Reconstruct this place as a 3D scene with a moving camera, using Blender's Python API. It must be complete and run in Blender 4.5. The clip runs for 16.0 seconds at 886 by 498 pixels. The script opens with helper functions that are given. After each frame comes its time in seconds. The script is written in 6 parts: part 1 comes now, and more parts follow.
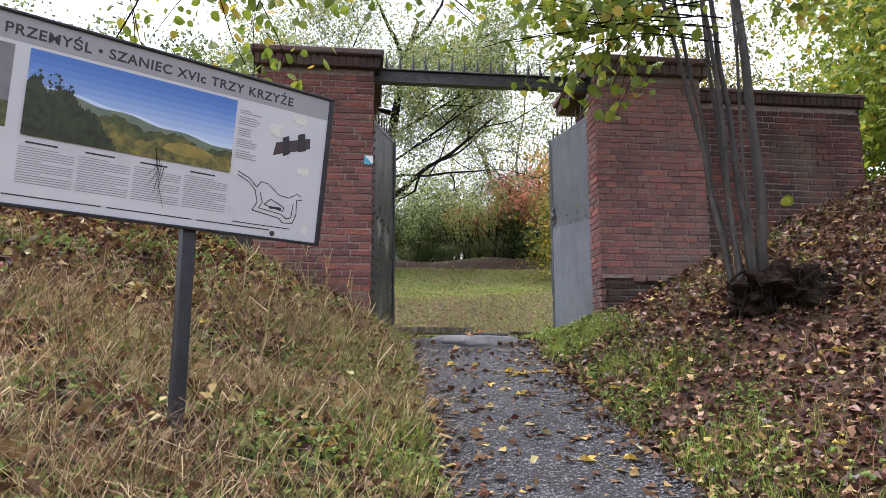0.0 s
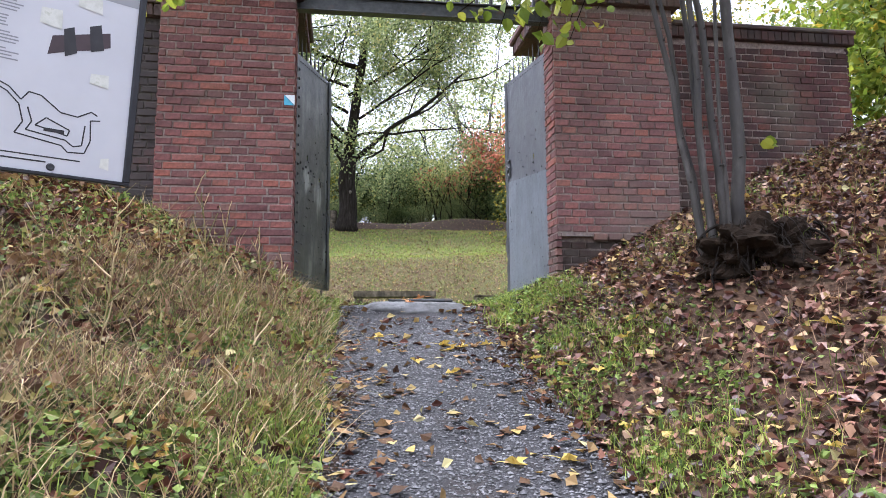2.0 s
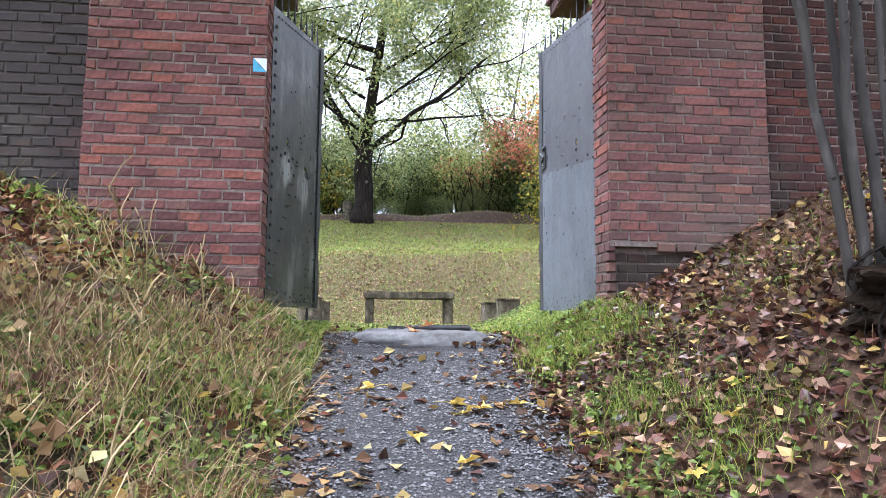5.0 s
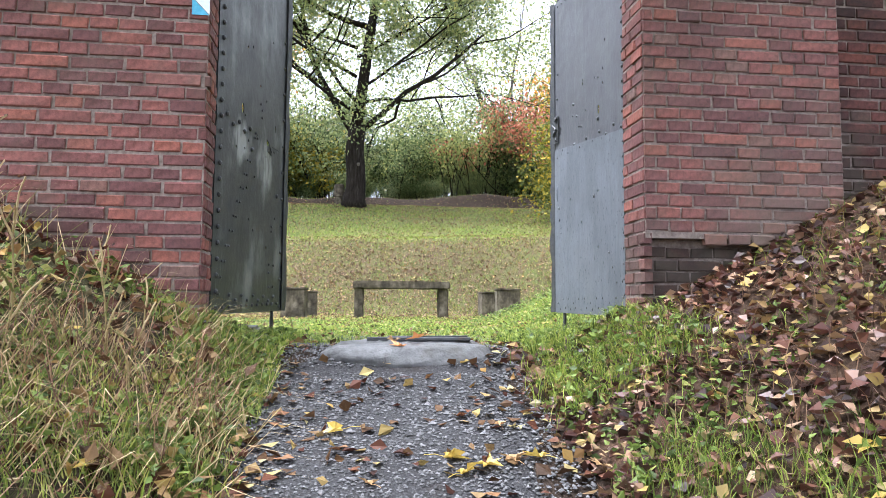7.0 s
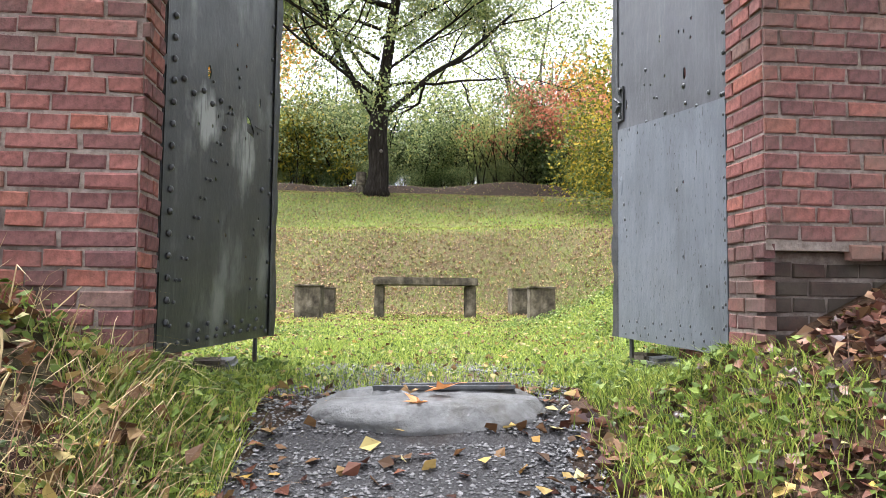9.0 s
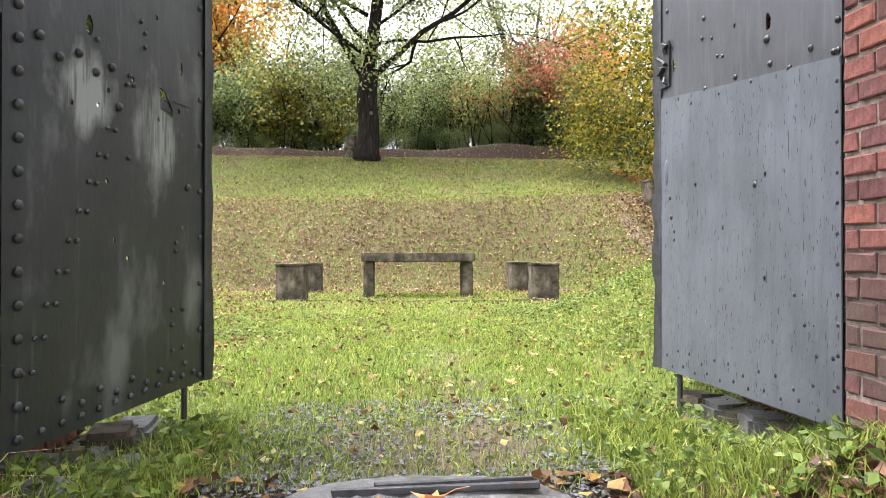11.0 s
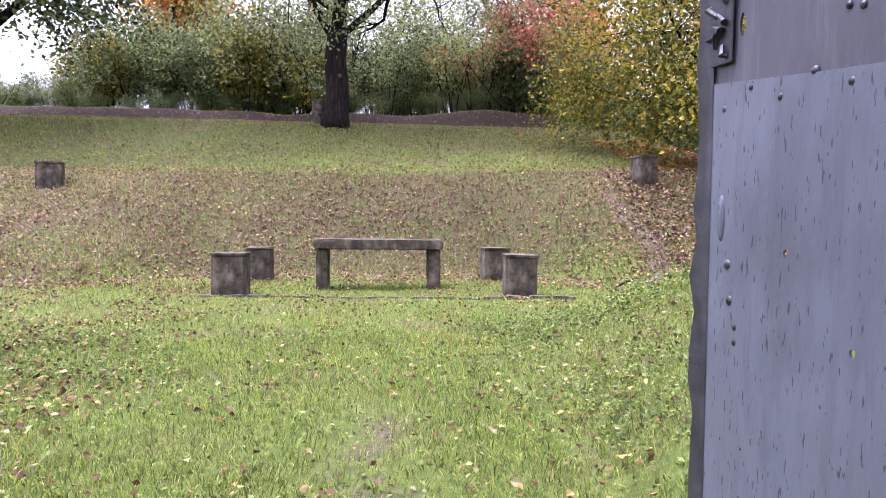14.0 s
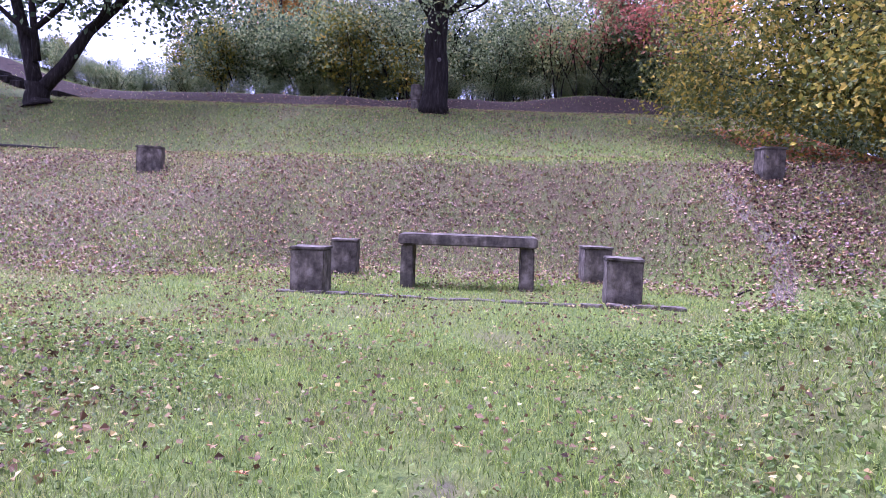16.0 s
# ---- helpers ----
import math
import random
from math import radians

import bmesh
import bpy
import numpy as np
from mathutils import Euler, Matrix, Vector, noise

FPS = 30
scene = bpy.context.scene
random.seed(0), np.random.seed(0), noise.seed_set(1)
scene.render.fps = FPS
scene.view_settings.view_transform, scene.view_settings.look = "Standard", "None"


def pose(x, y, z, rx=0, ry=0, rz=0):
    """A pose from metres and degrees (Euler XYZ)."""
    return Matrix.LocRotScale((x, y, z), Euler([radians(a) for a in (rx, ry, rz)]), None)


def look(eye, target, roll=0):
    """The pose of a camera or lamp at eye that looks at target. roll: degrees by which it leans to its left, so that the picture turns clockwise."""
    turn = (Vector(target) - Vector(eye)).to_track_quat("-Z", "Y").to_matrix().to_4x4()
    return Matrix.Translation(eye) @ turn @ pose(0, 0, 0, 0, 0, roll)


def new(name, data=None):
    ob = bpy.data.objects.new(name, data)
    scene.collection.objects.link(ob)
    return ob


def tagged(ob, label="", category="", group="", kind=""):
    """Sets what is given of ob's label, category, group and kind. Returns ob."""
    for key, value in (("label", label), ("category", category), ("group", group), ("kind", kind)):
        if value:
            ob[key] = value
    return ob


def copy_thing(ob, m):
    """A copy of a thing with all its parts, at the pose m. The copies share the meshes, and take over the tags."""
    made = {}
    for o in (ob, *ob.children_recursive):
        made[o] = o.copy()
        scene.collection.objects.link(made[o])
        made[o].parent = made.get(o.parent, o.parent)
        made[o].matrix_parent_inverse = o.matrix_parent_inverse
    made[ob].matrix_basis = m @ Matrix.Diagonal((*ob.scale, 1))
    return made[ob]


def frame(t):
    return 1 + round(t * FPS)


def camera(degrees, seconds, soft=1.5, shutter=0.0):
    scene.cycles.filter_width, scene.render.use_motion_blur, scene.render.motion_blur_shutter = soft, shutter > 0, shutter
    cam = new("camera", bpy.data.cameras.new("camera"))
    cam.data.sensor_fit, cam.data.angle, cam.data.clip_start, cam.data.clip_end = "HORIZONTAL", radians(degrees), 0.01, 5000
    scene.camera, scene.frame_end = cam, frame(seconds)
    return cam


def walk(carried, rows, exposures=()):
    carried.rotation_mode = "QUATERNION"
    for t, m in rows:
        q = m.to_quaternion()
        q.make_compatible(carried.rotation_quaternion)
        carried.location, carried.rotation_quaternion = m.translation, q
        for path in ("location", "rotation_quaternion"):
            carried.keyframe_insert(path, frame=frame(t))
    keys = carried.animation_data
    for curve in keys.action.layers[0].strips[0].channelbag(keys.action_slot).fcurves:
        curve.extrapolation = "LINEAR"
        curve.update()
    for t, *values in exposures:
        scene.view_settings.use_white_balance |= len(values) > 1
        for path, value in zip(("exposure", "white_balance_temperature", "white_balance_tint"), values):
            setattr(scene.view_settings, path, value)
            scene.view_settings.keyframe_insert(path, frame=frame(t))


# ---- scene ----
cam = camera(64.1, 16.0, soft=0.8)
PATH = [
    (0, (-1.33, -7.557, -0.461), (-1.114, -5.599, -0.118), -0.0),
    (0.5, (-1.182, -7.386, -0.513), (-0.866, -5.432, -0.229), -0.0),
    (1, (-1.092, -7.102, -0.449), (-0.726, -5.151, -0.206), 0.1),
    (1.5, (-0.875, -6.882, -0.406), (-0.527, -4.926, -0.176), 0.0),
    (2, (-0.8, -6.645, -0.371), (-0.522, -4.679, -0.133), -0.4),
    (2.5, (-0.779, -6.386, -0.281), (-0.567, -4.414, -0.027), -0.8),
    (3, (-0.671, -6.151, -0.257), (-0.509, -4.175, 0.002), -0.9),
    (3.5, (-0.542, -5.937, -0.194), (-0.404, -3.958, 0.059), -0.9),
    (4, (-0.539, -5.64, -0.202), (-0.387, -3.66, 0.035), -0.5),
    (4.2, (-0.544, -5.514, -0.141), (-0.385, -3.534, 0.092), -0.0),
    (6.3, (-0.482, -4.399, 0.058), (-0.198, -2.427, 0.231), -0.3),
    (6.5, (-0.446, -4.273, 0.084), (-0.173, -2.299, 0.256), -0.0),
    (7, (-0.406, -4.02, 0.154), (-0.174, -2.04, 0.318), 0.4),
    (7.5, (-0.456, -3.711, 0.243), (-0.256, -1.727, 0.395), 0.7),
    (8, (-0.376, -3.424, 0.28), (-0.188, -1.438, 0.424), 0.9),
    (8.5, (-0.306, -3.155, 0.359), (-0.133, -1.167, 0.501), 0.9),
    (8.7, (-0.316, -3.03, 0.362), (-0.149, -1.042, 0.499), 0.8),
    (10.8, (-0.232, -1.901, 0.644), (-0.061, 0.091, 0.676), -0.0),
    (11, (-0.214, -1.826, 0.676), (-0.037, 0.166, 0.691), 0.0),
    (11.5, (-0.121, -1.592, 0.777), (0.05, 0.4, 0.764), -0.1),
    (12, (-0.118, -1.286, 0.825), (0.061, 0.706, 0.792), -0.3),
    (12.5, (-0.051, -1.068, 0.868), (0.162, 0.92, 0.819), -0.4),
    (13, (0.076, -0.853, 0.971), (0.299, 1.134, 0.912), -0.2),
    (13.5, (0.132, -0.578, 1.001), (0.365, 1.407, 0.929), 0.2),
    (14, (0.198, -0.335, 1.064), (0.428, 1.65, 0.975), 0.6),
    (14.5, (0.339, -0.088, 1.114), (0.532, 1.899, 0.996), 1.4),
    (15, (0.365, 0.12, 1.129), (0.503, 2.111, 1.0), 1.8),
    (15.5, (0.354, 0.353, 1.191), (0.412, 2.348, 1.056), 1.9),
    (16, (0.388, 0.546, 1.193), (0.336, 2.541, 1.059), 1.9),
]
walk(cam, [(t, look(e, g, r)) for t, e, g, r in PATH],
     [(0.0, 1.75, 5900, 17), (2.0, 2.2, 5600, 17), (4.0, 2.35, 5500, 17), (7.0, 2.5, 5700, 12), (11.0, 2.45, 6250, 14), (14.0, 2.1, 5500, 37), (15.5, 1.98, 5100, 51), (16.0, 1.96, 4800, 59)])

# ---- world and sun: a bright overcast day ----
world = bpy.data.worlds.new("overcast_sky")
scene.world = world
world.use_nodes = True
wn, wl = world.node_tree.nodes, world.node_tree.links
sky = wn.new("ShaderNodeTexSky")
sky.sky_type, sky.sun_disc = "NISHITA", False
sky.sun_elevation, sky.sun_rotation = radians(73), radians(-80)
sky.air_density, sky.dust_density, sky.ozone_density = 1.0, 4.0, 1.0
pale = wn.new("ShaderNodeHueSaturation")
pale.inputs["Saturation"].default_value = 0.16
wl.new(sky.outputs[0], pale.inputs["Color"])
wl.new(pale.outputs[0], wn["Background"].inputs[0])
wn["Background"].inputs[1].default_value = 0.15
sun = new("sun", bpy.data.lights.new("sun", "SUN"))
sun.data.energy, sun.data.angle, sun.data.color = 1.5, radians(30), (1.0, 0.97, 0.92)
sun.matrix_world = look((-6, -1, 20), (0, 0, 0))


# ---- materials ----
def material(name):
    m = bpy.data.materials.new(name)
    m.use_nodes = True
    return m, m.node_tree.nodes, m.node_tree.links, m.node_tree.nodes["Principled BSDF"]


def ramp(n, l, source, stops):
    r = n.new("ShaderNodeValToRGB")
    e = r.color_ramp.elements
    for k, (at, c) in enumerate(stops):
        if k > 1:
            e.new(at)
        e[k].position, e[k].color = at, (*c, 1)
    l.new(source, r.inputs[0])
    return r.outputs[0]


def grain(n, l, scale, detail=6.0, rough=0.6, stretch=None, space="Object"):
    tc = n.new("ShaderNodeTexCoord")
    t = n.new("ShaderNodeTexNoise")
    t.inputs["Scale"].default_value, t.inputs["Detail"].default_value, t.inputs["Roughness"].default_value = scale, detail, rough
    src = tc.outputs[space]
    if stretch:
        mp = n.new("ShaderNodeMapping")
        mp.inputs["Scale"].default_value = stretch
        l.new(src, mp.inputs[0])
        src = mp.outputs[0]
    l.new(src, t.inputs["Vector"])
    return t.outputs["Fac"]


def mix(n, l, fac, a, b, kind="MIX"):
    x = n.new("ShaderNodeMix")
    x.data_type, x.blend_type = "RGBA", kind
    for i, v in ((0, fac), (6, a), (7, b)):
        if hasattr(v, "node"):
            l.new(v, x.inputs[i])
        elif isinstance(v, tuple):
            x.inputs[i].default_value = (*v, 1)
        else:
            x.inputs[i].default_value = v
    return x.outputs[2]


def surface(name, stops, scale=8.0, rough=0.8, bump=0.3, fine=60.0, metal=0.0, stain=None, stain_scale=1.2, stain_range=(0.5, 0.7),
            vary=0.0, source="object", stretch=None, space="Object", depth=0.01):
    """A two-scale surface: grain by ramp, stains of another colour, fine relief, and a value that varies by object or island."""
    m, n, l, p = material(name)
    c = ramp(n, l, grain(n, l, scale, stretch=stretch, space=space), stops)
    if stain:
        f = ramp(n, l, grain(n, l, stain_scale, space=space), [(stain_range[0], (0, 0, 0)), (stain_range[1], (1, 1, 1))])
        c = mix(n, l, f, c, stain)
    if vary:
        if source == "object":
            r = n.new("ShaderNodeObjectInfo").outputs["Random"]
        else:
            r = n.new("ShaderNodeNewGeometry").outputs["Random Per Island"]
        v = ramp(n, l, r, [(0, (1 - vary,) * 3), (1, (1 + vary * 0.6,) * 3)])
        c = mix(n, l, 1.0, c, v, "MULTIPLY")
    l.new(c, p.inputs["Base Color"])
    p.inputs["Roughness"].default_value, p.inputs["Metallic"].default_value = rough, metal
    if bump:
        b = n.new("ShaderNodeBump")
        b.inputs["Strength"].default_value, b.inputs["Distance"].default_value = bump, depth
        l.new(grain(n, l, fine, stretch=stretch, space=space), b.inputs["Height"])
        l.new(b.outputs[0], p.inputs["Normal"])
    return m


def foliage(name, stops, rough=0.55, through_light=0.35, patchy=0.45):
    """Leaves or blades: each island takes its own colour out of the ramp and lets some light through."""
    m, n, l, p = material(name)
    r = n.new("ShaderNodeNewGeometry").outputs["Random Per Island"]
    c = ramp(n, l, r, stops)
    c = mix(n, l, patchy, c, ramp(n, l, grain(n, l, 0.9), [(0.3, (0.05, 0.06, 0.02)), (0.7, (0.62, 0.60, 0.30))]), "OVERLAY")
    l.new(c, p.inputs["Base Color"])
    p.inputs["Roughness"].default_value = rough
    t = n.new("ShaderNodeBsdfTranslucent")
    l.new(c, t.inputs[0])
    s = n.new("ShaderNodeMixShader")
    s.inputs[0].default_value = through_light
    l.new(p.outputs[0], s.inputs[1])
    l.new(t.outputs[0], s.inputs[2])
    l.new(s.outputs[0], n["Material Output"].inputs[0])
    return m


def ground_material():
    """Soil under everything; the zone attribute names where turf (r), leaf litter (g) and trodden earth (b) lie."""
    m, n, l, p = material("ground")
    at = n.new("ShaderNodeAttribute")
    at.attribute_name = "zone"
    sep = n.new("ShaderNodeSeparateColor")
    l.new(at.outputs["Color"], sep.inputs[0])
    soil = ramp(n, l, grain(n, l, 9, 10, 0.7), [(0.3, (0.018, 0.012, 0.009)), (0.7, (0.055, 0.038, 0.027))])
    turf = ramp(n, l, grain(n, l, 14, 10, 0.75), [(0.28, (0.035, 0.05, 0.010)), (0.5, (0.085, 0.115, 0.022)), (0.75, (0.19, 0.21, 0.05))])
    turf = mix(n, l, ramp(n, l, grain(n, l, 0.8, 5), [(0.45, (0, 0, 0)), (0.7, (0.8, 0.8, 0.8))]), turf, (0.11, 0.09, 0.04))
    litter = ramp(n, l, grain(n, l, 22, 10, 0.8), [(0.3, (0.022, 0.014, 0.009)), (0.5, (0.070, 0.040, 0.026)), (0.72, (0.16, 0.098, 0.062))])
    bare = ramp(n, l, grain(n, l, 30, 8, 0.7), [(0.3, (0.055, 0.042, 0.032)), (0.7, (0.155, 0.120, 0.090))])
    c = mix(n, l, sep.outputs[0], soil, turf)
    edge = grain(n, l, 6, 8, 0.7)

    def ragged(v):
        a = n.new("ShaderNodeMath")
        a.operation = "MULTIPLY_ADD"
        a.inputs[1].default_value = 0.9
        l.new(edge, a.inputs[0])
        l.new(v, a.inputs[2])
        return ramp(n, l, a.outputs[0], [(0.78, (0, 0, 0)), (1.0, (1, 1, 1))])
    c = mix(n, l, ragged(sep.outputs[1]), c, litter)
    c = mix(n, l, ragged(sep.outputs[2]), c, bare)
    l.new(c, p.inputs["Base Color"])
    p.inputs["Roughness"].default_value = 0.9
    b = n.new("ShaderNodeBump")
    b.inputs["Strength"].default_value, b.inputs["Distance"].default_value = 0.8, 0.03
    l.new(grain(n, l, 26, 10, 0.7), b.inputs["Height"])
    l.new(b.outputs[0], p.inputs["Normal"])
    return m


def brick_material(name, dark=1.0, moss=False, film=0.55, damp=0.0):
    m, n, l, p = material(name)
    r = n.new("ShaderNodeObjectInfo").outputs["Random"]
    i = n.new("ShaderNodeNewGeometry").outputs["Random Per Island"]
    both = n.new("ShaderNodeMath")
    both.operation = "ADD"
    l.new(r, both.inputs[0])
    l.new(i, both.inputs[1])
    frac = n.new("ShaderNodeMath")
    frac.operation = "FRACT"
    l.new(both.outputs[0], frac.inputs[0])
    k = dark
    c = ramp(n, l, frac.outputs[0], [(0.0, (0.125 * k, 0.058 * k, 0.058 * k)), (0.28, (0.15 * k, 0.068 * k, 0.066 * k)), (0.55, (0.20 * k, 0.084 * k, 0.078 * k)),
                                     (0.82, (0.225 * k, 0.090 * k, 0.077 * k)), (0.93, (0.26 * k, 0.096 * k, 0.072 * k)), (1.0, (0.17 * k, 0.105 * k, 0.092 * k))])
    c = mix(n, l, 0.75, c, ramp(n, l, grain(n, l, 30, 9, 0.75), [(0.28, (0.12, 0.12, 0.12)), (0.5, (0.48, 0.47, 0.46)), (0.72, (0.86, 0.82, 0.80))]), "OVERLAY")
    where = n.new("ShaderNodeNewGeometry").outputs["Position"]

    def patches(scale, lo, hi, most):
        t = n.new("ShaderNodeTexNoise")
        t.inputs["Scale"].default_value, t.inputs["Detail"].default_value, t.inputs["Roughness"].default_value = scale, 7, 0.62
        l.new(where, t.inputs["Vector"])
        return ramp(n, l, t.outputs["Fac"], [(lo, (0, 0, 0)), (hi, (most,) * 3)])
    c = mix(n, l, patches(1.3, (0.45 if moss else 0.50) - damp, (0.63 if moss else 0.68) - damp, 0.8 + 0.5 * damp if moss else 0.6), c, (0.030, 0.026, 0.024) if moss else (0.060, 0.040, 0.036))
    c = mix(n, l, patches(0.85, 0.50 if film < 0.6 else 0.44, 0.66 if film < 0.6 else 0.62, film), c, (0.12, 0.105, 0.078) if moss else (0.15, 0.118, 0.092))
    c = mix(n, l, patches(6.0, 0.58, 0.80, 0.15), c, (0.12, 0.10, 0.085) if moss else (0.21, 0.16, 0.14))
    c = mix(n, l, patches(17, 0.60, 0.72, 0.5), c, (0.035, 0.026, 0.024))
    l.new(c, p.inputs["Base Color"])
    p.inputs["Roughness"].default_value = 0.85
    b = n.new("ShaderNodeBump")
    b.inputs["Strength"].default_value, b.inputs["Distance"].default_value = 0.6, 0.006
    l.new(grain(n, l, 55, 8, 0.7), b.inputs["Height"])
    l.new(b.outputs[0], p.inputs["Normal"])
    return m


def gate_paint(name, base, bright, streak, flakes=0.0, worn=None):
    """Old grey paint on sheet iron: mottled patches, vertical runs of wear, slight sheen."""
    m, n, l, p = material(name)
    c = ramp(n, l, grain(n, l, 3.0, 8, 0.6, (1, 1, 0.45)), [(0.40, base), (0.55, tuple(v * 1.35 for v in base)), (0.69 if worn else 0.61, bright)])
    f = ramp(n, l, grain(n, l, 26, 6, 0.7, (1, 1, 0.07)), [(0.58 if worn else 0.52, (0, 0, 0)), (0.8 if worn else 0.74, (0.5 if worn else 0.65,) * 3)])
    c = mix(n, l, f, c, streak)
    if flakes:
        c = mix(n, l, ramp(n, l, grain(n, l, 105, 2, 0.5, (1, 1, 0.22)), [(0.655, (0, 0, 0)), (0.685, (flakes,) * 3)]), c, tuple(v * 0.35 for v in base))
    for wx, wz, sx, sz in worn or ():
        tc, mp, ln = n.new("ShaderNodeTexCoord"), n.new("ShaderNodeMapping"), n.new("ShaderNodeVectorMath")
        mp.inputs["Location"].default_value, mp.inputs["Scale"].default_value = (-wx / sx, 0, -wz / sz), (1 / sx, 0, 1 / sz)
        ln.operation = "LENGTH"
        l.new(tc.outputs["Object"], mp.inputs[0])
        l.new(mp.outputs[0], ln.inputs[0])
        torn = n.new("ShaderNodeMath")
        torn.operation, torn.inputs[1].default_value = "MULTIPLY_ADD", 2.2
        l.new(grain(n, l, 5, 8, 0.6, (1, 1, 0.6)), torn.inputs[0])
        l.new(ln.outputs["Value"], torn.inputs[2])
        half = n.new("ShaderNodeMath")
        half.operation, half.inputs[1].default_value = "MULTIPLY", 0.4
        l.new(torn.outputs[0], half.inputs[0])
        spot = ramp(n, l, half.outputs[0], [(0.58, (1, 1, 1)), (0.80, (0, 0, 0))])
        rub = ramp(n, l, grain(n, l, 34, 6, 0.65, (1, 1, 0.10)), [(0.36, (0.2,) * 3), (0.52, (1.0,) * 3)])
        c = mix(n, l, mix(n, l, 1.0, spot, rub, "MULTIPLY"), c, tuple(v * 1.5 for v in streak))
    c = mix(n, l, ramp(n, l, grain(n, l, 9, 10, 0.8), [(0.66, (0, 0, 0)), (0.76, (0.8, 0.8, 0.8))]), c, tuple(v * 0.45 for v in base))
    l.new(c, p.inputs["Base Color"])
    l.new(ramp(n, l, grain(n, l, 5, 8), [(0.3, (0.36,) * 3), (0.7, (0.55,) * 3)]), p.inputs["Roughness"])
    p.inputs["Metallic"].default_value = 0.15
    b = n.new("ShaderNodeBump")
    b.inputs["Strength"].default_value, b.inputs["Distance"].default_value = 0.35, 0.006
    l.new(grain(n, l, 40, 8, 0.6, (1, 1, 0.5)), b.inputs["Height"])
    b2 = n.new("ShaderNodeBump")
    b2.inputs["Strength"].default_value, b2.inputs["Distance"].default_value = 0.25, 0.04
    l.new(grain(n, l, 2.6, 2), b2.inputs["Height"])
    l.new(b.outputs[0], b2.inputs["Normal"])
    l.new(b2.outputs[0], p.inputs["Normal"])
    return m


M = {}
M["ground"] = ground_material()
M["gravel_bed"] = surface("gravel_bed", [(0.3, (0.014, 0.013, 0.013)), (0.55, (0.040, 0.038, 0.040)), (0.75, (0.10, 0.095, 0.098))], 90, 0.75, 0.9, 70,
                          stain=(0.03, 0.022, 0.018), stain_scale=2.2, stain_range=(0.55, 0.75), depth=0.02)
M["pebble"] = surface("pebble", [(0.3, (0.05, 0.048, 0.050)), (0.7, (0.15, 0.144, 0.147))], 40, 0.55, 0.3, 90, vary=0.8, source="island")
M["brick"] = brick_material("brick", 1.0)
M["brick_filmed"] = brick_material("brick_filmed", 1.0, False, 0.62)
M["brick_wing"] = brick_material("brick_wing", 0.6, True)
M["brick_damp"] = brick_material("brick_damp", 0.6, True, 0.3, 0.2)
M["brick_cap"] = brick_material("brick_cap", 0.45, True)
M["mortar"] = surface("mortar", [(0.3, (0.15, 0.115, 0.10)), (0.7, (0.33, 0.275, 0.245))], 30, 0.95, 0.6, 80, stain=(0.07, 0.052, 0.045), stain_scale=1.6)
M["mortar_damp"] = surface("mortar_damp", [(0.3, (0.035, 0.03, 0.027)), (0.7, (0.10, 0.085, 0.075))], 30, 0.9, 0.6, 80, stain=(0.025, 0.022, 0.02), stain_scale=1.6)
M["paint_dark"] = gate_paint("paint_dark", (0.020, 0.021, 0.023), (0.13, 0.135, 0.133), (0.17, 0.175, 0.17), 0.0, ((0.80, 1.02, 0.19, 0.30), (0.36, 1.12, 0.20, 0.18)))
M["paint_upper"] = gate_paint("paint_upper", (0.052, 0.052, 0.059), (0.072, 0.072, 0.079), (0.13, 0.13, 0.136))
M["paint_light"] = gate_paint("paint_light", (0.092, 0.100, 0.116), (0.118, 0.127, 0.144), (0.072, 0.078, 0.088), 0.95)
M["iron"] = surface("iron", [(0.3, (0.035, 0.036, 0.038)), (0.7, (0.075, 0.075, 0.078))], 20, 0.5, 0.3, 60, metal=0.5, stain=(0.10, 0.055, 0.035), stain_range=(0.6, 0.75), stain_scale=6)
M["rivet"] = surface("rivet", [(0.3, (0.030, 0.031, 0.034)), (0.7, (0.085, 0.086, 0.09))], 60, 0.38, 0.2, 90, metal=0.4, vary=0.4)
M["concrete"] = surface("concrete", [(0.34, (0.030, 0.024, 0.018)), (0.50, (0.085, 0.069, 0.050)), (0.68, (0.19, 0.160, 0.122))], 7, 0.9, 0.6, 60, stretch=(1, 1, 0.75),
                        stain=(0.022, 0.020, 0.015), stain_scale=2.6, stain_range=(0.48, 0.75), vary=0.15)
M["stone"] = surface("stone", [(0.3, (0.07, 0.07, 0.07)), (0.7, (0.145, 0.142, 0.145))], 16, 0.7, 0.9, 38, stain=(0.05, 0.046, 0.038), stain_scale=6, stain_range=(0.5, 0.7))
M["bark"] = surface("bark", [(0.3, (0.008, 0.006, 0.005)), (0.55, (0.020, 0.016, 0.013)), (0.75, (0.048, 0.040, 0.034))], 14, 0.95, 1.0, 22, stretch=(1, 1, 0.18), depth=0.04)
M["bark_pale"] = surface("bark_pale", [(0.3, (0.045, 0.038, 0.033)), (0.55, (0.095, 0.083, 0.072)), (0.75, (0.20, 0.18, 0.16))], 9, 0.85, 0.5, 30, stretch=(1, 1, 0.35), depth=0.012, stain=(0.07, 0.06, 0.045), stain_scale=2.0)
M["bark_young"] = surface("bark_young", [(0.3, (0.016, 0.013, 0.011)), (0.55, (0.042, 0.035, 0.029)), (0.75, (0.105, 0.094, 0.082))], 11, 0.7, 0.6, 26, stretch=(1, 1, 0.3), depth=0.012, stain=(0.035, 0.030, 0.022), stain_scale=3.0)
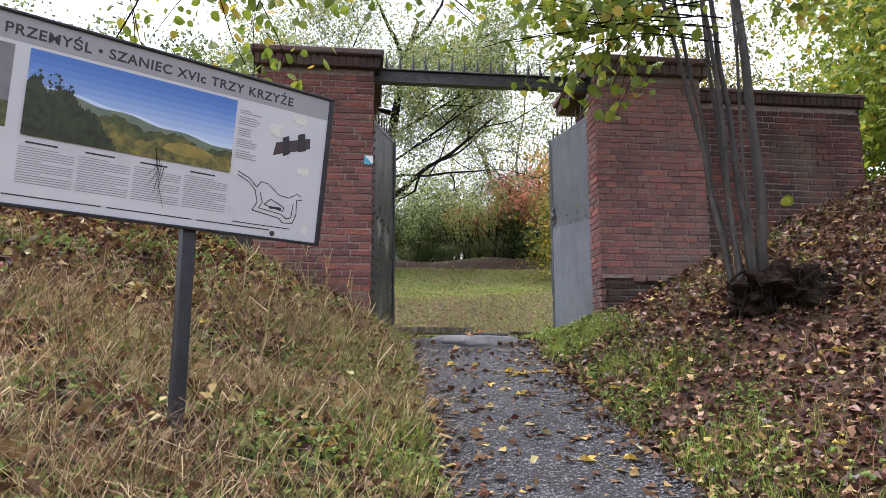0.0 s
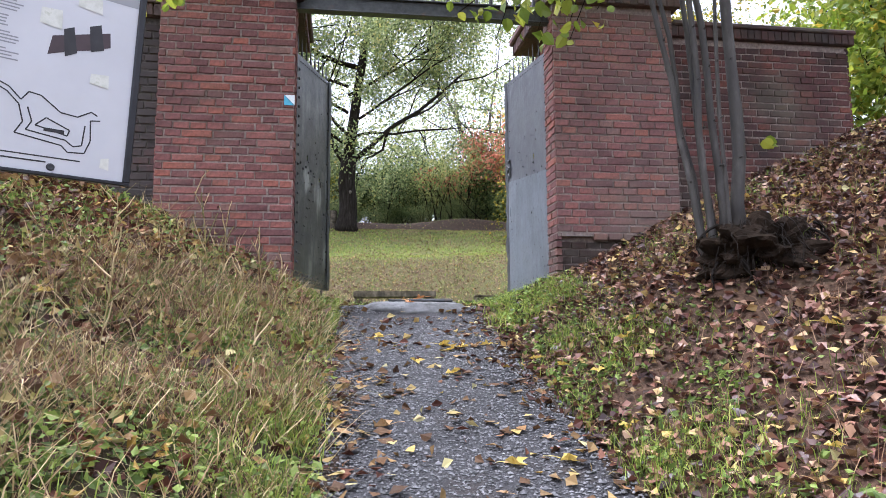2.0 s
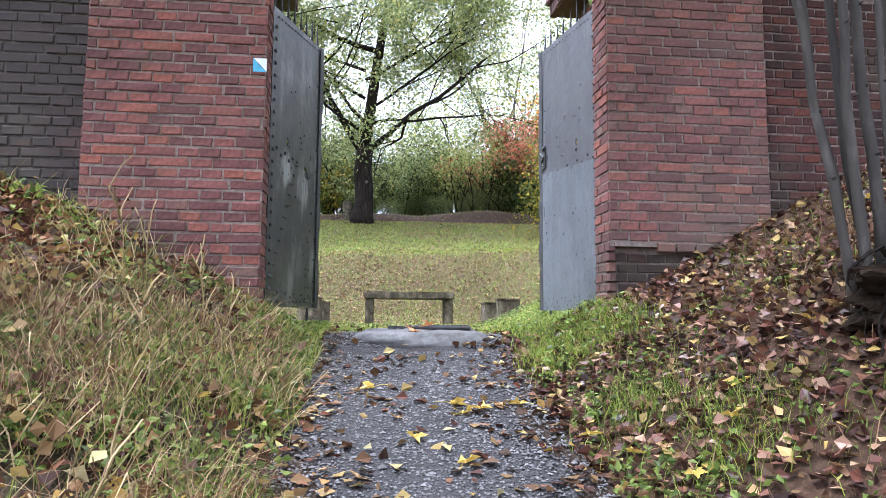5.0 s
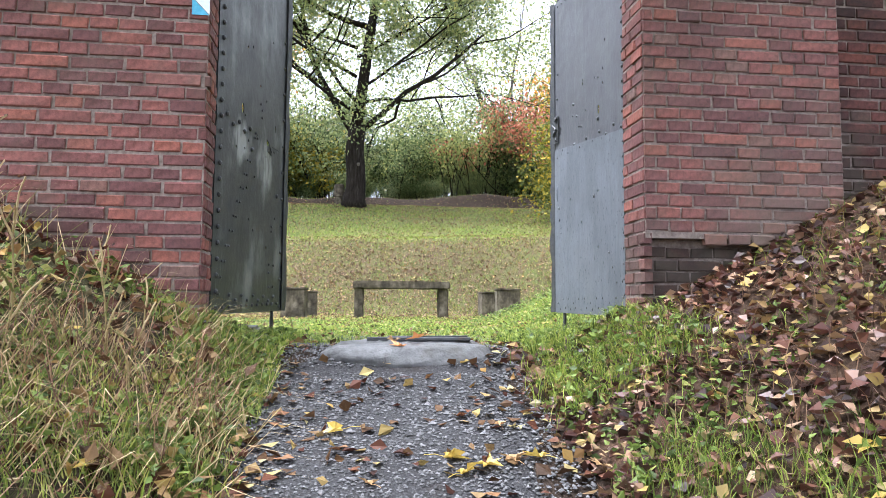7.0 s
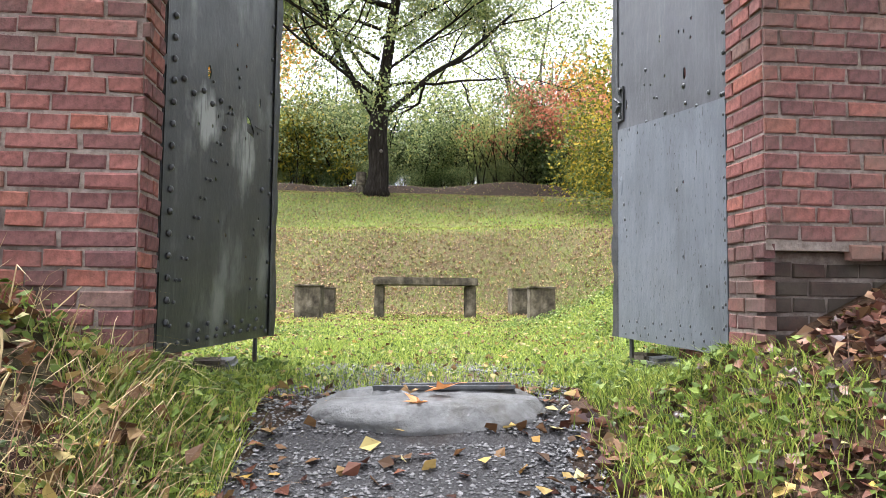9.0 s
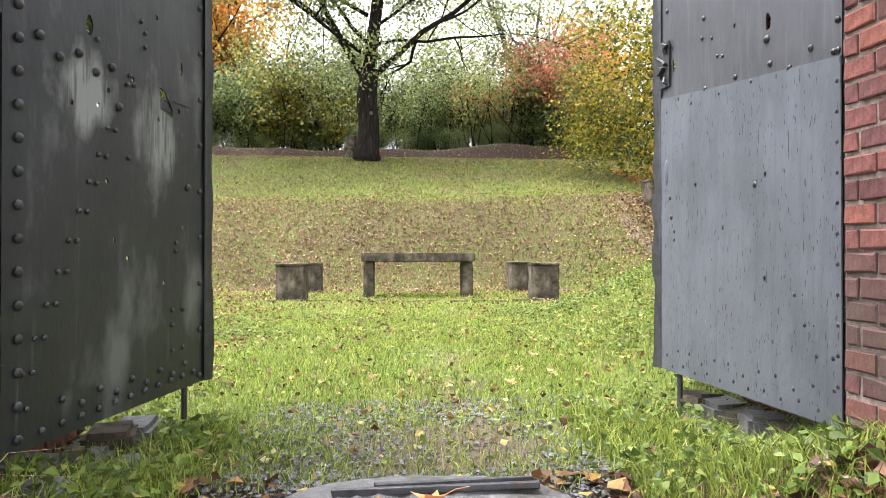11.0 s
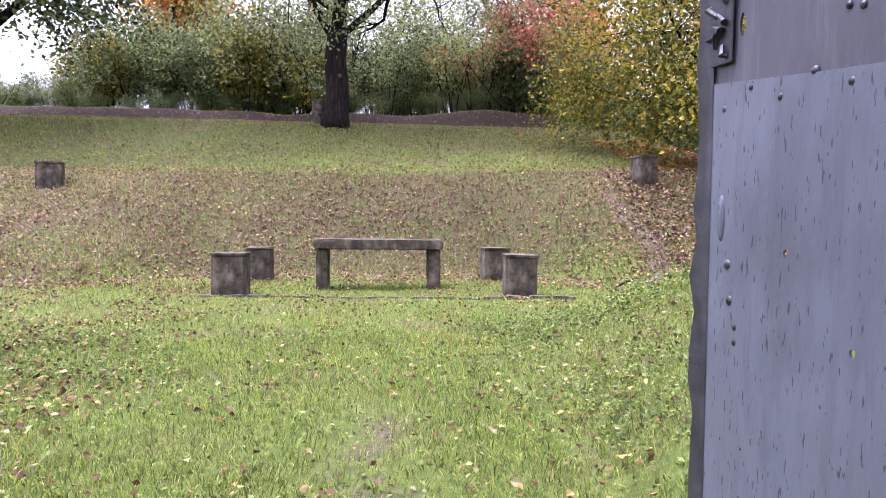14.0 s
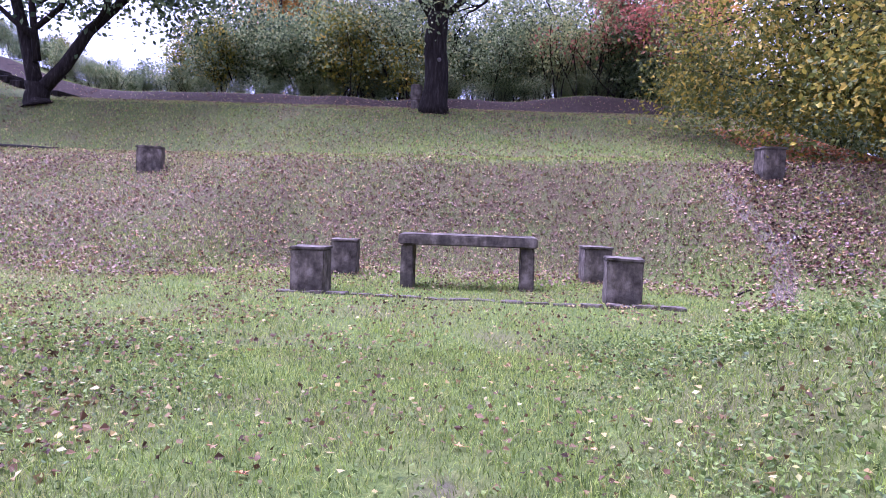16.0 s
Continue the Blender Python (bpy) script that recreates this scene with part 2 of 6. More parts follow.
M["root"] = surface("root", [(0.3, (0.008, 0.006, 0.004)), (0.7, (0.030, 0.020, 0.014))], 15, 0.95, 0.8, 40, depth=0.02)
M["turf"] = foliage("turf", [(0.0, (0.05, 0.085, 0.022)), (0.4, (0.20, 0.265, 0.055)), (0.75, (0.34, 0.44, 0.075)), (1.0, (0.48, 0.45, 0.15))], 0.5, 0.4, 0.25)
M["dry_grass"] = foliage("dry_grass", [(0.0, (0.09, 0.12, 0.035)), (0.2, (0.24, 0.21, 0.085)), (0.45, (0.42, 0.31, 0.17)), (0.8, (0.62, 0.50, 0.32)), (1.0, (0.18, 0.085, 0.045))], 0.7, 0.2, 0.2)
M["weed"] = foliage("weed", [(0.0, (0.035, 0.06, 0.015)), (0.5, (0.08, 0.13, 0.025)), (0.85, (0.15, 0.21, 0.04)), (1.0, (0.24, 0.22, 0.06))])
M["litter"] = foliage("litter", [(0.0, (0.030, 0.011, 0.009)), (0.35, (0.085, 0.030, 0.022)), (0.6, (0.16, 0.062, 0.042)), (0.82, (0.27, 0.14, 0.08)), (0.93, (0.34, 0.22, 0.05)), (1.0, (0.38, 0.33, 0.23))], 0.6, 0.15)
M["litter_pale"] = foliage("litter_pale", [(0.0, (0.05, 0.026, 0.016)), (0.4, (0.14, 0.075, 0.042)), (0.7, (0.25, 0.16, 0.085)), (0.9, (0.42, 0.31, 0.13)), (1.0, (0.46, 0.42, 0.26))], 0.6, 0.2)
M["litter_wet"] = foliage("litter_wet", [(0.0, (0.020, 0.008, 0.007)), (0.35, (0.060, 0.022, 0.018)), (0.55, (0.13, 0.046, 0.034)), (0.74, (0.23, 0.11, 0.075)), (0.90, (0.38, 0.24, 0.16)), (1.0, (0.46, 0.33, 0.09))], 0.4, 0.08, 0.2)
M["dead_stalk"] = foliage("dead_stalk", [(0.0, (0.07, 0.035, 0.022)), (0.5, (0.17, 0.09, 0.055)), (1.0, (0.34, 0.21, 0.12))], 0.8, 0.1, 0.1)
M["litter_slope"] = foliage("litter_slope", [(0.0, (0.07, 0.036, 0.024)), (0.35, (0.16, 0.085, 0.055)), (0.65, (0.26, 0.155, 0.10)), (0.88, (0.38, 0.24, 0.15)), (0.96, (0.50, 0.38, 0.14)), (1.0, (0.42, 0.14, 0.07))], 0.6, 0.15, 0.3)
M["leaf_yellow"] = foliage("leaf_yellow", [(0.0, (0.52, 0.28, 0.03)), (0.5, (0.66, 0.42, 0.04)), (1.0, (0.60, 0.50, 0.16))], 0.5, 0.25)
M["leaf_orange"] = foliage("leaf_orange", [(0.0, (0.42, 0.12, 0.04)), (0.5, (0.55, 0.18, 0.05)), (1.0, (0.60, 0.27, 0.10))], 0.5, 0.2, 0.1)
M["leaf_brown"] = foliage("leaf_brown", [(0.0, (0.22, 0.09, 0.05)), (0.5, (0.34, 0.16, 0.07)), (1.0, (0.46, 0.30, 0.17))], 0.55, 0.15)
M["crown_green"] = foliage("crown_green", [(0.0, (0.05, 0.075, 0.03)), (0.5, (0.21, 0.265, 0.115)), (0.9, (0.36, 0.40, 0.18)), (1.0, (0.48, 0.40, 0.13))], 0.5, 0.45, 0.2)
M["crown_dark"] = foliage("crown_dark", [(0.0, (0.03, 0.052, 0.024)), (0.6, (0.15, 0.20, 0.085)), (1.0, (0.30, 0.34, 0.14))], 0.5, 0.4, 0.2)
M["crown_light"] = foliage("crown_light", [(0.0, (0.13, 0.17, 0.06)), (0.6, (0.32, 0.37, 0.14)), (1.0, (0.48, 0.44, 0.15))], 0.5, 0.5, 0.15)
M["crown_tree"] = foliage("crown_tree", [(0.0, (0.09, 0.12, 0.045)), (0.5, (0.23, 0.28, 0.11)), (0.85, (0.36, 0.40, 0.15)), (1.0, (0.48, 0.42, 0.13))], 0.5, 0.4, 0.12)
M["crown_gold"] = foliage("crown_gold", [(0.0, (0.07, 0.09, 0.022)), (0.45, (0.16, 0.17, 0.03)), (0.8, (0.36, 0.30, 0.04)), (1.0, (0.52, 0.36, 0.05))], 0.55, 0.4, 0.25)
M["crown_orange"] = foliage("crown_orange", [(0.0, (0.30, 0.13, 0.03)), (0.5, (0.55, 0.25, 0.05)), (1.0, (0.60, 0.38, 0.07))], 0.55, 0.45, 0.2)
M["clover"] = foliage("clover", [(0.0, (0.055, 0.085, 0.022)), (0.5, (0.15, 0.215, 0.05)), (0.9, (0.24, 0.31, 0.075)), (1.0, (0.40, 0.35, 0.12))], 0.5, 0.35, 0.3)
M["crown_red"] = foliage("crown_red", [(0.0, (0.30, 0.10, 0.07)), (0.6, (0.58, 0.21, 0.14)), (1.0, (0.62, 0.34, 0.20))], 0.55, 0.45, 0.15)
M["leaf_lime"] = foliage("leaf_lime", [(0.0, (0.12, 0.18, 0.025)), (0.6, (0.24, 0.31, 0.04)), (0.88, (0.36, 0.38, 0.06)), (1.0, (0.52, 0.36, 0.05))], 0.45, 0.5)
M["board"] = surface("board", [(0.3, (0.50, 0.505, 0.53)), (0.7, (0.57, 0.575, 0.60))], 3, 0.4, 0.05, 20, stain=(0.44, 0.44, 0.44), stain_scale=6, stain_range=(0.62, 0.8))
M["board_grey"] = surface("board_grey", [(0.3, (0.27, 0.275, 0.285)), (0.7, (0.31, 0.315, 0.325))], 3, 0.4, 0.0)
M["board_frame"] = surface("board_frame", [(0.3, (0.010, 0.011, 0.014)), (0.7, (0.024, 0.025, 0.03))], 15, 0.45, 0.2, 50, metal=0.2)
M["ink"] = surface("ink", [(0.3, (0.012, 0.012, 0.014)), (0.7, (0.025, 0.025, 0.028))], 20, 0.45, 0.0)
M["ink_grey"] = surface("ink_grey", [(0.3, (0.20, 0.20, 0.22)), (0.7, (0.30, 0.30, 0.32))], 90, 0.5, 0.0)
M["photo_sky"] = surface("photo_sky", [(0.3, (0.10, 0.22, 0.52)), (0.7, (0.30, 0.46, 0.72))], 1.6, 0.35, 0.0, stretch=(0.3, 1, 2.5))
M["photo_haze"] = surface("photo_haze", [(0.3, (0.48, 0.60, 0.78)), (0.7, (0.58, 0.68, 0.80))], 3, 0.35, 0.0)
M["photo_wood"] = surface("photo_wood", [(0.3, (0.02, 0.035, 0.012)), (0.55, (0.07, 0.085, 0.022)), (0.8, (0.20, 0.17, 0.04))], 22, 0.35, 0.0)
M["photo_far"] = surface("photo_far", [(0.3, (0.10, 0.14, 0.11)), (0.7, (0.17, 0.20, 0.13))], 18, 0.35, 0.0)
M["photo_near"] = surface("photo_near", [(0.3, (0.03, 0.045, 0.012)), (0.5, (0.13, 0.12, 0.03)), (0.75, (0.30, 0.23, 0.05))], 34, 0.35, 0.0)
M["photo_field"] = surface("photo_field", [(0.3, (0.16, 0.14, 0.03)), (0.7, (0.36, 0.27, 0.06))], 14, 0.35, 0.0)
M["photo_bush"] = surface("photo_bush", [(0.3, (0.008, 0.014, 0.006)), (0.7, (0.04, 0.055, 0.02))], 40, 0.35, 0.0)
M["photo_grey"] = surface("photo_grey", [(0.3, (0.11, 0.11, 0.115)), (0.7, (0.22, 0.22, 0.23))], 6, 0.35, 0.0)
M["plan_maroon"] = surface("plan_maroon", [(0.3, (0.035, 0.022, 0.025)), (0.7, (0.06, 0.035, 0.04))], 10, 0.4, 0.0)
M["paper"] = surface("paper", [(0.3, (0.50, 0.51, 0.44)), (0.6, (0.66, 0.66, 0.60)), (0.75, (0.40, 0.42, 0.30))], 30, 0.7, 0.0)
M["blue_paint"] = surface("blue_paint", [(0.3, (0.05, 0.30, 0.48)), (0.7, (0.09, 0.42, 0.62))], 30, 0.6, 0.4, 60)
M["white_paint"] = surface("white_paint", [(0.3, (0.60, 0.66, 0.68)), (0.7, (0.75, 0.79, 0.80))], 30, 0.6, 0.4, 60)


for key, level in (("root", 0.05), ("ground", 0.15), ("gravel_bed", 0.3), ("litter", 0.2), ("litter_pale", 0.2), ("bark", 0.1), ("bark_pale", 0.2), ("turf", 0.25), ("clover", 0.3), ("dry_grass", 0.2), ("weed", 0.3),
                   ("crown_green", 0.2), ("crown_dark", 0.2), ("crown_light", 0.2), ("crown_gold", 0.2), ("crown_orange", 0.2), ("crown_red", 0.2), ("concrete", 0.2), ("brick", 0.2), ("brick_wing", 0.2), ("mortar", 0.2)):
    M[key].node_tree.nodes["Principled BSDF"].inputs["Specular IOR Level"].default_value = level


# ---- building helpers ----
def smooth(a, b, v):
    t = np.clip((v - a) / (b - a), 0, 1)
    return t * t * (3 - 2 * t)


def np_mesh(name, verts, faces, mat, shade=False):
    """A mesh out of an (n, 3) array of corners and an (m, k) array of faces."""
    me = bpy.data.meshes.new(name)
    verts, faces = np.asarray(verts, dtype=np.float32), np.asarray(faces, dtype=np.int32)
    k = faces.shape[1]
    me.vertices.add(len(verts))
    me.vertices.foreach_set("co", verts.ravel())
    me.loops.add(faces.size)
    me.loops.foreach_set("vertex_index", faces.ravel())
    me.polygons.add(len(faces))
    me.polygons.foreach_set("loop_start", np.arange(0, faces.size, k, dtype=np.int32))
    me.polygons.foreach_set("use_smooth", np.full(len(faces), shade, dtype=bool))
    me.update(calc_edges=True)
    me.materials.append(mat)
    return me


def bm_mesh(name, bm, mat, shade=False):
    me = bpy.data.meshes.new(name)
    bmesh.ops.recalc_face_normals(bm, faces=bm.faces[:])
    bm.to_mesh(me)
    bm.free()
    if shade:
        for f in me.polygons:
            f.use_smooth = True
    me.materials.append(mat)
    return me


def part(name, data, mat, parent, label="", m=None, shade=False):
    """Links a bmesh or a mesh as ONE object under a thing or a part."""
    me = data if isinstance(data, bpy.types.Mesh) else bm_mesh(name, data, mat, shade)
    ob = new(name, me)
    ob.parent = parent
    if m is not None:
        ob.matrix_basis = m
    if label:
        ob["label"] = label
    return ob


def thing(name, label, category, m=None, group="", kind=""):
    ob = tagged(new(name), label, category, group, kind)
    if m is not None:
        ob.matrix_basis = m
    return ob


def box(x0, x1, y0, y1, z0, z1, bevel=0.0, bm=None, segments=1, jitter=0.0, seed=0):
    own = bmesh.new() if bm is None else bm
    g = bmesh.ops.create_cube(own, size=1.0)
    rnd = random.Random(seed)
    for v in g["verts"]:
        v.co = Vector((x0 + (v.co.x + 0.5) * (x1 - x0), y0 + (v.co.y + 0.5) * (y1 - y0), z0 + (v.co.z + 0.5) * (z1 - z0)))
        if jitter:
            v.co += Vector([rnd.uniform(-jitter, jitter) for _ in range(3)])
    if bevel:
        edges = list({e for v in g["verts"] for e in v.link_edges})
        bmesh.ops.bevel(own, geom=edges, offset=bevel, segments=segments, affect="EDGES", profile=0.6)
    return own


def tube(bm, points, radii, sides=8, wobble=0.0, rnd=random):
    """A tapered, closed limb along a line of points."""
    rings = []
    for i, p in enumerate(points):
        a = points[max(i - 1, 0)]
        b = points[min(i + 1, len(points) - 1)]
        d = (b - a).normalized()
        s = d.cross(Vector((0.31, 0.94, 0.1))).normalized()
        t = d.cross(s)
        ring = []
        for k in range(sides):
            w = 2 * math.pi * k / sides
            r = radii[i] * (1 + wobble * rnd.uniform(-1, 1))
            ring.append(bm.verts.new(p + s * math.cos(w) * r + t * math.sin(w) * r))
        rings.append(ring)
    for a, b in zip(rings, rings[1:]):
        for k in range(sides):
            bm.faces.new((a[k], a[(k + 1) % sides], b[(k + 1) % sides], b[k]))
    bm.faces.new(rings[-1])
    bm.faces.new(rings[0][::-1])


def fbm(x, y, f, seed):
    """Cheap smooth relief for arrays of places."""
    r = np.random.RandomState(seed)
    z = np.zeros_like(x)
    for k in range(7):
        a, ph, w = r.uniform(0, 2 * np.pi), r.uniform(0, 6.28), f * r.uniform(0.6, 2.4)
        z += np.sin((x * np.cos(a) + y * np.sin(a)) * w + ph + 1.3 * np.sin((x * np.sin(a) - y * np.cos(a)) * w * 0.7 + ph * 2)) / 7
    return z


# ---- the lie of the land ----
def path_z(y):
    s = 0.5 - y
    s = np.where(s > 0.5, s, np.where(s < -0.3, 0, (s + 0.3) ** 2 / 1.6))
    return -0.1 - 0.24 * np.minimum(s, 11) - 0.05 * np.clip(s - 11, 0, 60)


def ground_z(x, y):
    x, y = np.asarray(x, dtype=float), np.asarray(y, dtype=float)
    base = path_z(y)
    dl, dr = np.clip(-0.95 - x, 0, None), np.clip(x - 0.62, 0, None)
    ky = 0.45 + 0.55 * np.exp(np.minimum(y, 0) / 2)
    outer = base + 2.0 * (1 - np.exp(-0.425 * dl * ky)) + 8 * (1 - np.exp(-0.0713 * dr))
    outer = outer + 0.30 * np.exp(-((x - 1.98) ** 2 + (y + 2.15) ** 2) / 0.30)
    outer = outer + 0.05 * fbm(x, y, 1.5, 3) * smooth(0.1, 0.8, dl + dr)
    # the court behind the gate
    inner = -0.1 + 0.55 * np.clip(x - 1.25, 0, 1.3) * (1 - smooth(4.4, 7.6, y)) + 0.10 * np.clip(-1.7 - x, 0, 4) * (1 - smooth(5, 8, y))
    foot = 13.7 - 2.6 * smooth(-2.5, -5.2, x) * 1.0 - 3.6 * smooth(3.0, 5.2, x) - 1.2 * smooth(6, 9, x)
    edge = 17.15 - 0.28 * np.clip(x, -8, 5)
    t = np.clip((y - foot) / (edge - foot), 0, 1)
    inner = inner + 2.32 * (0.45 * t + 0.55 * t * t * (3 - 2 * t))
    fade = 1 - 0.92 * smooth(9.5, 13, x)
    inner = inner + 0.10 * smooth(0, 1.5, y - edge)
    inner = inner + 1.85 * fade * np.clip((y - edge - 1.5) / (24.2 - edge - 1.5), 0, 1) + 0.55 * fade * smooth(24.2, 28.6, y)
    inner = inner + fade * (0.58 + 0.16 * fbm(x, y, 0.6, 8) + 0.30 * np.exp(-((x - 5.4) / 2.8) ** 2)) * smooth(28.6, 29.6, y + 0.25 * fbm(x, y, 1.2, 5))
    inner = inner - fade * 0.5 * smooth(36, 60, y)
    inner = inner + 1.9 * smooth(-14.5, -21, x) * smooth(16, 26, y)
    inner = inner + 0.035 * fbm(x, y, 1.1, 4) * smooth(2, 4, y)
    z = outer + (inner - outer) * smooth(-0.15, 0.75, y)
    return z + 0.012 * fbm(x, y, 5, 6)


def gz(x, y):
    return float(ground_z(np.array([x]), np.array([y]))[0])


def axis_steps(lo, hi, fine, far):
    core = np.arange(lo, hi + fine / 2, fine)
    out, step, v = [], fine, hi
    while v < far:
        step *= 1.35
        v += step
        out.append(v)
    back, step, v = [], fine, lo
    while v > -far:
        step *= 1.35
        v -= step
        back.append(v)
    return np.array(back[::-1] + list(core) + out)


def build_ground():
    xs, ys = axis_steps(-11, 11, 0.14, 600), axis_steps(-9, 32, 0.14, 600)
    gx, gy = np.meshgrid(xs, ys)
    z = ground_z(gx, gy)
    nx, ny = len(xs), len(ys)
    i = np.arange(nx * ny).reshape(ny, nx)
    faces = np.stack([i[:-1, :-1], i[:-1, 1:], i[1:, 1:], i[1:, :-1]], -1).reshape(-1, 4)
    me = np_mesh("ground", np.stack([gx, gy, z], -1).reshape(-1, 3), faces, M["ground"], True)
    x, y = gx.ravel(), gy.ravel()
    edge = 17.15 - 0.28 * np.clip(x, -8, 5)
    inside = smooth(0.2, 1.0, y)
    slope = smooth(12.5, 14, y + 2.2 * smooth(3.2, 6, np.abs(x))) * (1 - smooth(-0.4, 0.2, y - edge))
    upper = smooth(19, 21, y) * (1 - smooth(28, 29, y))
    turf = inside * (1 - 0.4 * slope) * (1 - 0.35 * upper) * (1 - smooth(28.2, 28.8, y) * (1 - smooth(8, 9.5, x)) * (1 - smooth(29.5, 30, y)))
    turf = np.where(y < 0.6, 0.22 * smooth(-1.0, -2.0, x) + 0.08 * smooth(0.6, 1.6, x), turf)
    litter = np.where(y < 0.6, 0.55 * smooth(0.3, 0.7, x) + 0.25 * smooth(-1.8, -2.6, x) * smooth(-2.5, -0.5, y), 0.42 * slope + 0.24 * upper)
    bare = 0.40 * np.exp(-((x - 0.2 - 0.15 * np.sin(y * 4)) ** 2) / 0.05 - ((y - 3.5) ** 2) / 0.5) + 0.5 * np.exp(-((x - 0.25) ** 2) / 0.10 - ((y - 2.3) ** 2) / 0.5) + 0.7 * np.exp(-(x ** 2) / 0.5 - ((y - 1.0) ** 2) / 0.35)
    px = np.interp(y, [8.8, 9.2, 11.1, 12.2, 13.1, 13.9, 15.0, 16.0], [3.9, 4.2, 5.2, 5.55, 5.35, 5.3, 5.8, 6.1])
    bare = bare + 0.75 * np.exp(-((x - px) / 0.26) ** 2) * smooth(9.4, 10.4, y) * (1 - smooth(15, 15.8, y))
    zone = np.ones((nx * ny, 4), dtype=np.float32)
    zone[:, 0], zone[:, 1], zone[:, 2] = np.clip(turf, 0, 1), np.clip(litter, 0, 1), np.clip(bare, 0, 1)
    a = me.color_attributes.new("zone", "FLOAT_COLOR", "POINT")
    a.data.foreach_set("color", zone.ravel())
    tagged(new("ground", me), "grassy and leaf-strewn earth of banks and court", "ground", kind="structure")


build_ground()


def build_path():
    ys = np.arange(-9.5, 0.62, 0.07)
    us = np.linspace(-1, 1, 27)
    v = []
    for y in ys:
        l = -0.92 + 0.10 * math.sin(y * 2.1) + 0.05 * math.sin(y * 5.3) + 0.25 * max(0, y + 0.3)
        r = 0.50 + 0.09 * math.sin(y * 1.7 + 1) + 0.05 * math.sin(y * 6.1) - 0.15 * max(0, y + 0.3)
        for u in us:
            x = (l + r) / 2 + u * (r - l) / 2
            v.append((x, y, 0.022 * (1 - u ** 6) - 0.012))
    v = np.array(v)
    v[:, 2] += ground_z(v[:, 0], v[:, 1])
    n, k = len(ys), len(us)
    i = np.arange(n * k).reshape(n, k)
    f = np.stack([i[:-1, :-1], i[:-1, 1:], i[1:, 1:], i[1:, :-1]], -1).reshape(-1, 4)
    ob = tagged(new("path", np_mesh("path", v, f, M["gravel_bed"], True)), "dark wet crushed-stone path climbing to the gate", "path", kind="structure")
    return ob


path = build_path()

# ---- brickwork ----
COURSE = 0.0765
BRICKS = {}


def brick_mesh(length, kind, mat, height=0.061, out=0.004):
    """One worn brick: x along the wall, y out of it, z up; its front edges are chamfered."""
    key = (round(length, 3), kind, mat.name, round(height, 3), round(out, 3))
    if key in BRICKS:
        return BRICKS[key]
    rnd = random.Random(repr(key))
    back, c = -0.045, 0.0045
    j = lambda a=0.0038: rnd.uniform(-a, a)
    outer = [(0, 0), (length, 0), (length, height), (0, height)]
    v = [(x + j(), back, z + j()) for x, z in outer] + [(x + j(), out - c, z + j()) for x, z in outer]
    v += [(x + (c if x == 0 else -c) + j(), out + j(0.002), z + (c if z == 0 else -c) + j()) for x, z in outer]
    f = []
    for k in range(4):
        n = (k + 1) % 4
        f += [(k, n, n + 4, k + 4), (k + 4, n + 4, n + 8, k + 8)]
    f.append((8, 9, 10, 11))
    BRICKS[key] = np_mesh("brick", v, f, mat)
    return BRICKS[key]


def lay(parent, origin, along, outward, width, z0, z1, mat, seed, singles=300, low=None, keep=None, quoin=True, name="brickwork"):
    """Lays courses on one face of a wall: the first so many as objects, the rest joined into one mesh."""
    rnd = random.Random(seed)
    u, n = Vector(along).normalized(), Vector(outward).normalized()
    base = Matrix((( u.x, n.x, 0, origin[0]), (u.y, n.y, 0, origin[1]), (0, 0, 1, origin[2]), (0, 0, 0, 1)))
    count, vs, fs = 0, [], []
    rows = int((z1 - z0) / COURSE)
    for r in range(rows):
        z = z0 + r * COURSE
        x = 0.0
        first = 0.075 if r % 2 else 0.152
        while x < width - 0.02:
            length = first if x == 0 else (0.29 if rnd.random() < 0.24 else 0.152)
            if width - x - length < 0.07:
                length = width - x
            length = min(length, width - x, 0.32)
            step = length
            real = max(length - 0.015, 0.03)
            if low and z < low(x):
                x += step
                continue
            if keep and not keep(x, z):
                x += step
                continue
            real = round(real / 0.01) * 0.01 if real < 0.31 else 0.31
            me = brick_mesh(real, rnd.randrange(7), mat)
            m = base @ Matrix.Translation((x + 0.007, rnd.uniform(-0.0045, 0.0045), z + rnd.uniform(-0.003, 0.003)))
            if count < singles:
                ob = new("brick", me)
                ob.parent = parent
                ob.matrix_basis = m
                count += 1
            else:
                off = len(vs) * 12
                vs.append([m @ v.co for v in me.vertices])
                fs += [[i + off for i in p.vertices] for p in me.polygons]
            x += step
    if vs:
        ob = new(name, np_mesh(name, [c for b in vs for c in b], fs, mat))
        ob.parent = parent
        tagged(ob, kind="stuff")


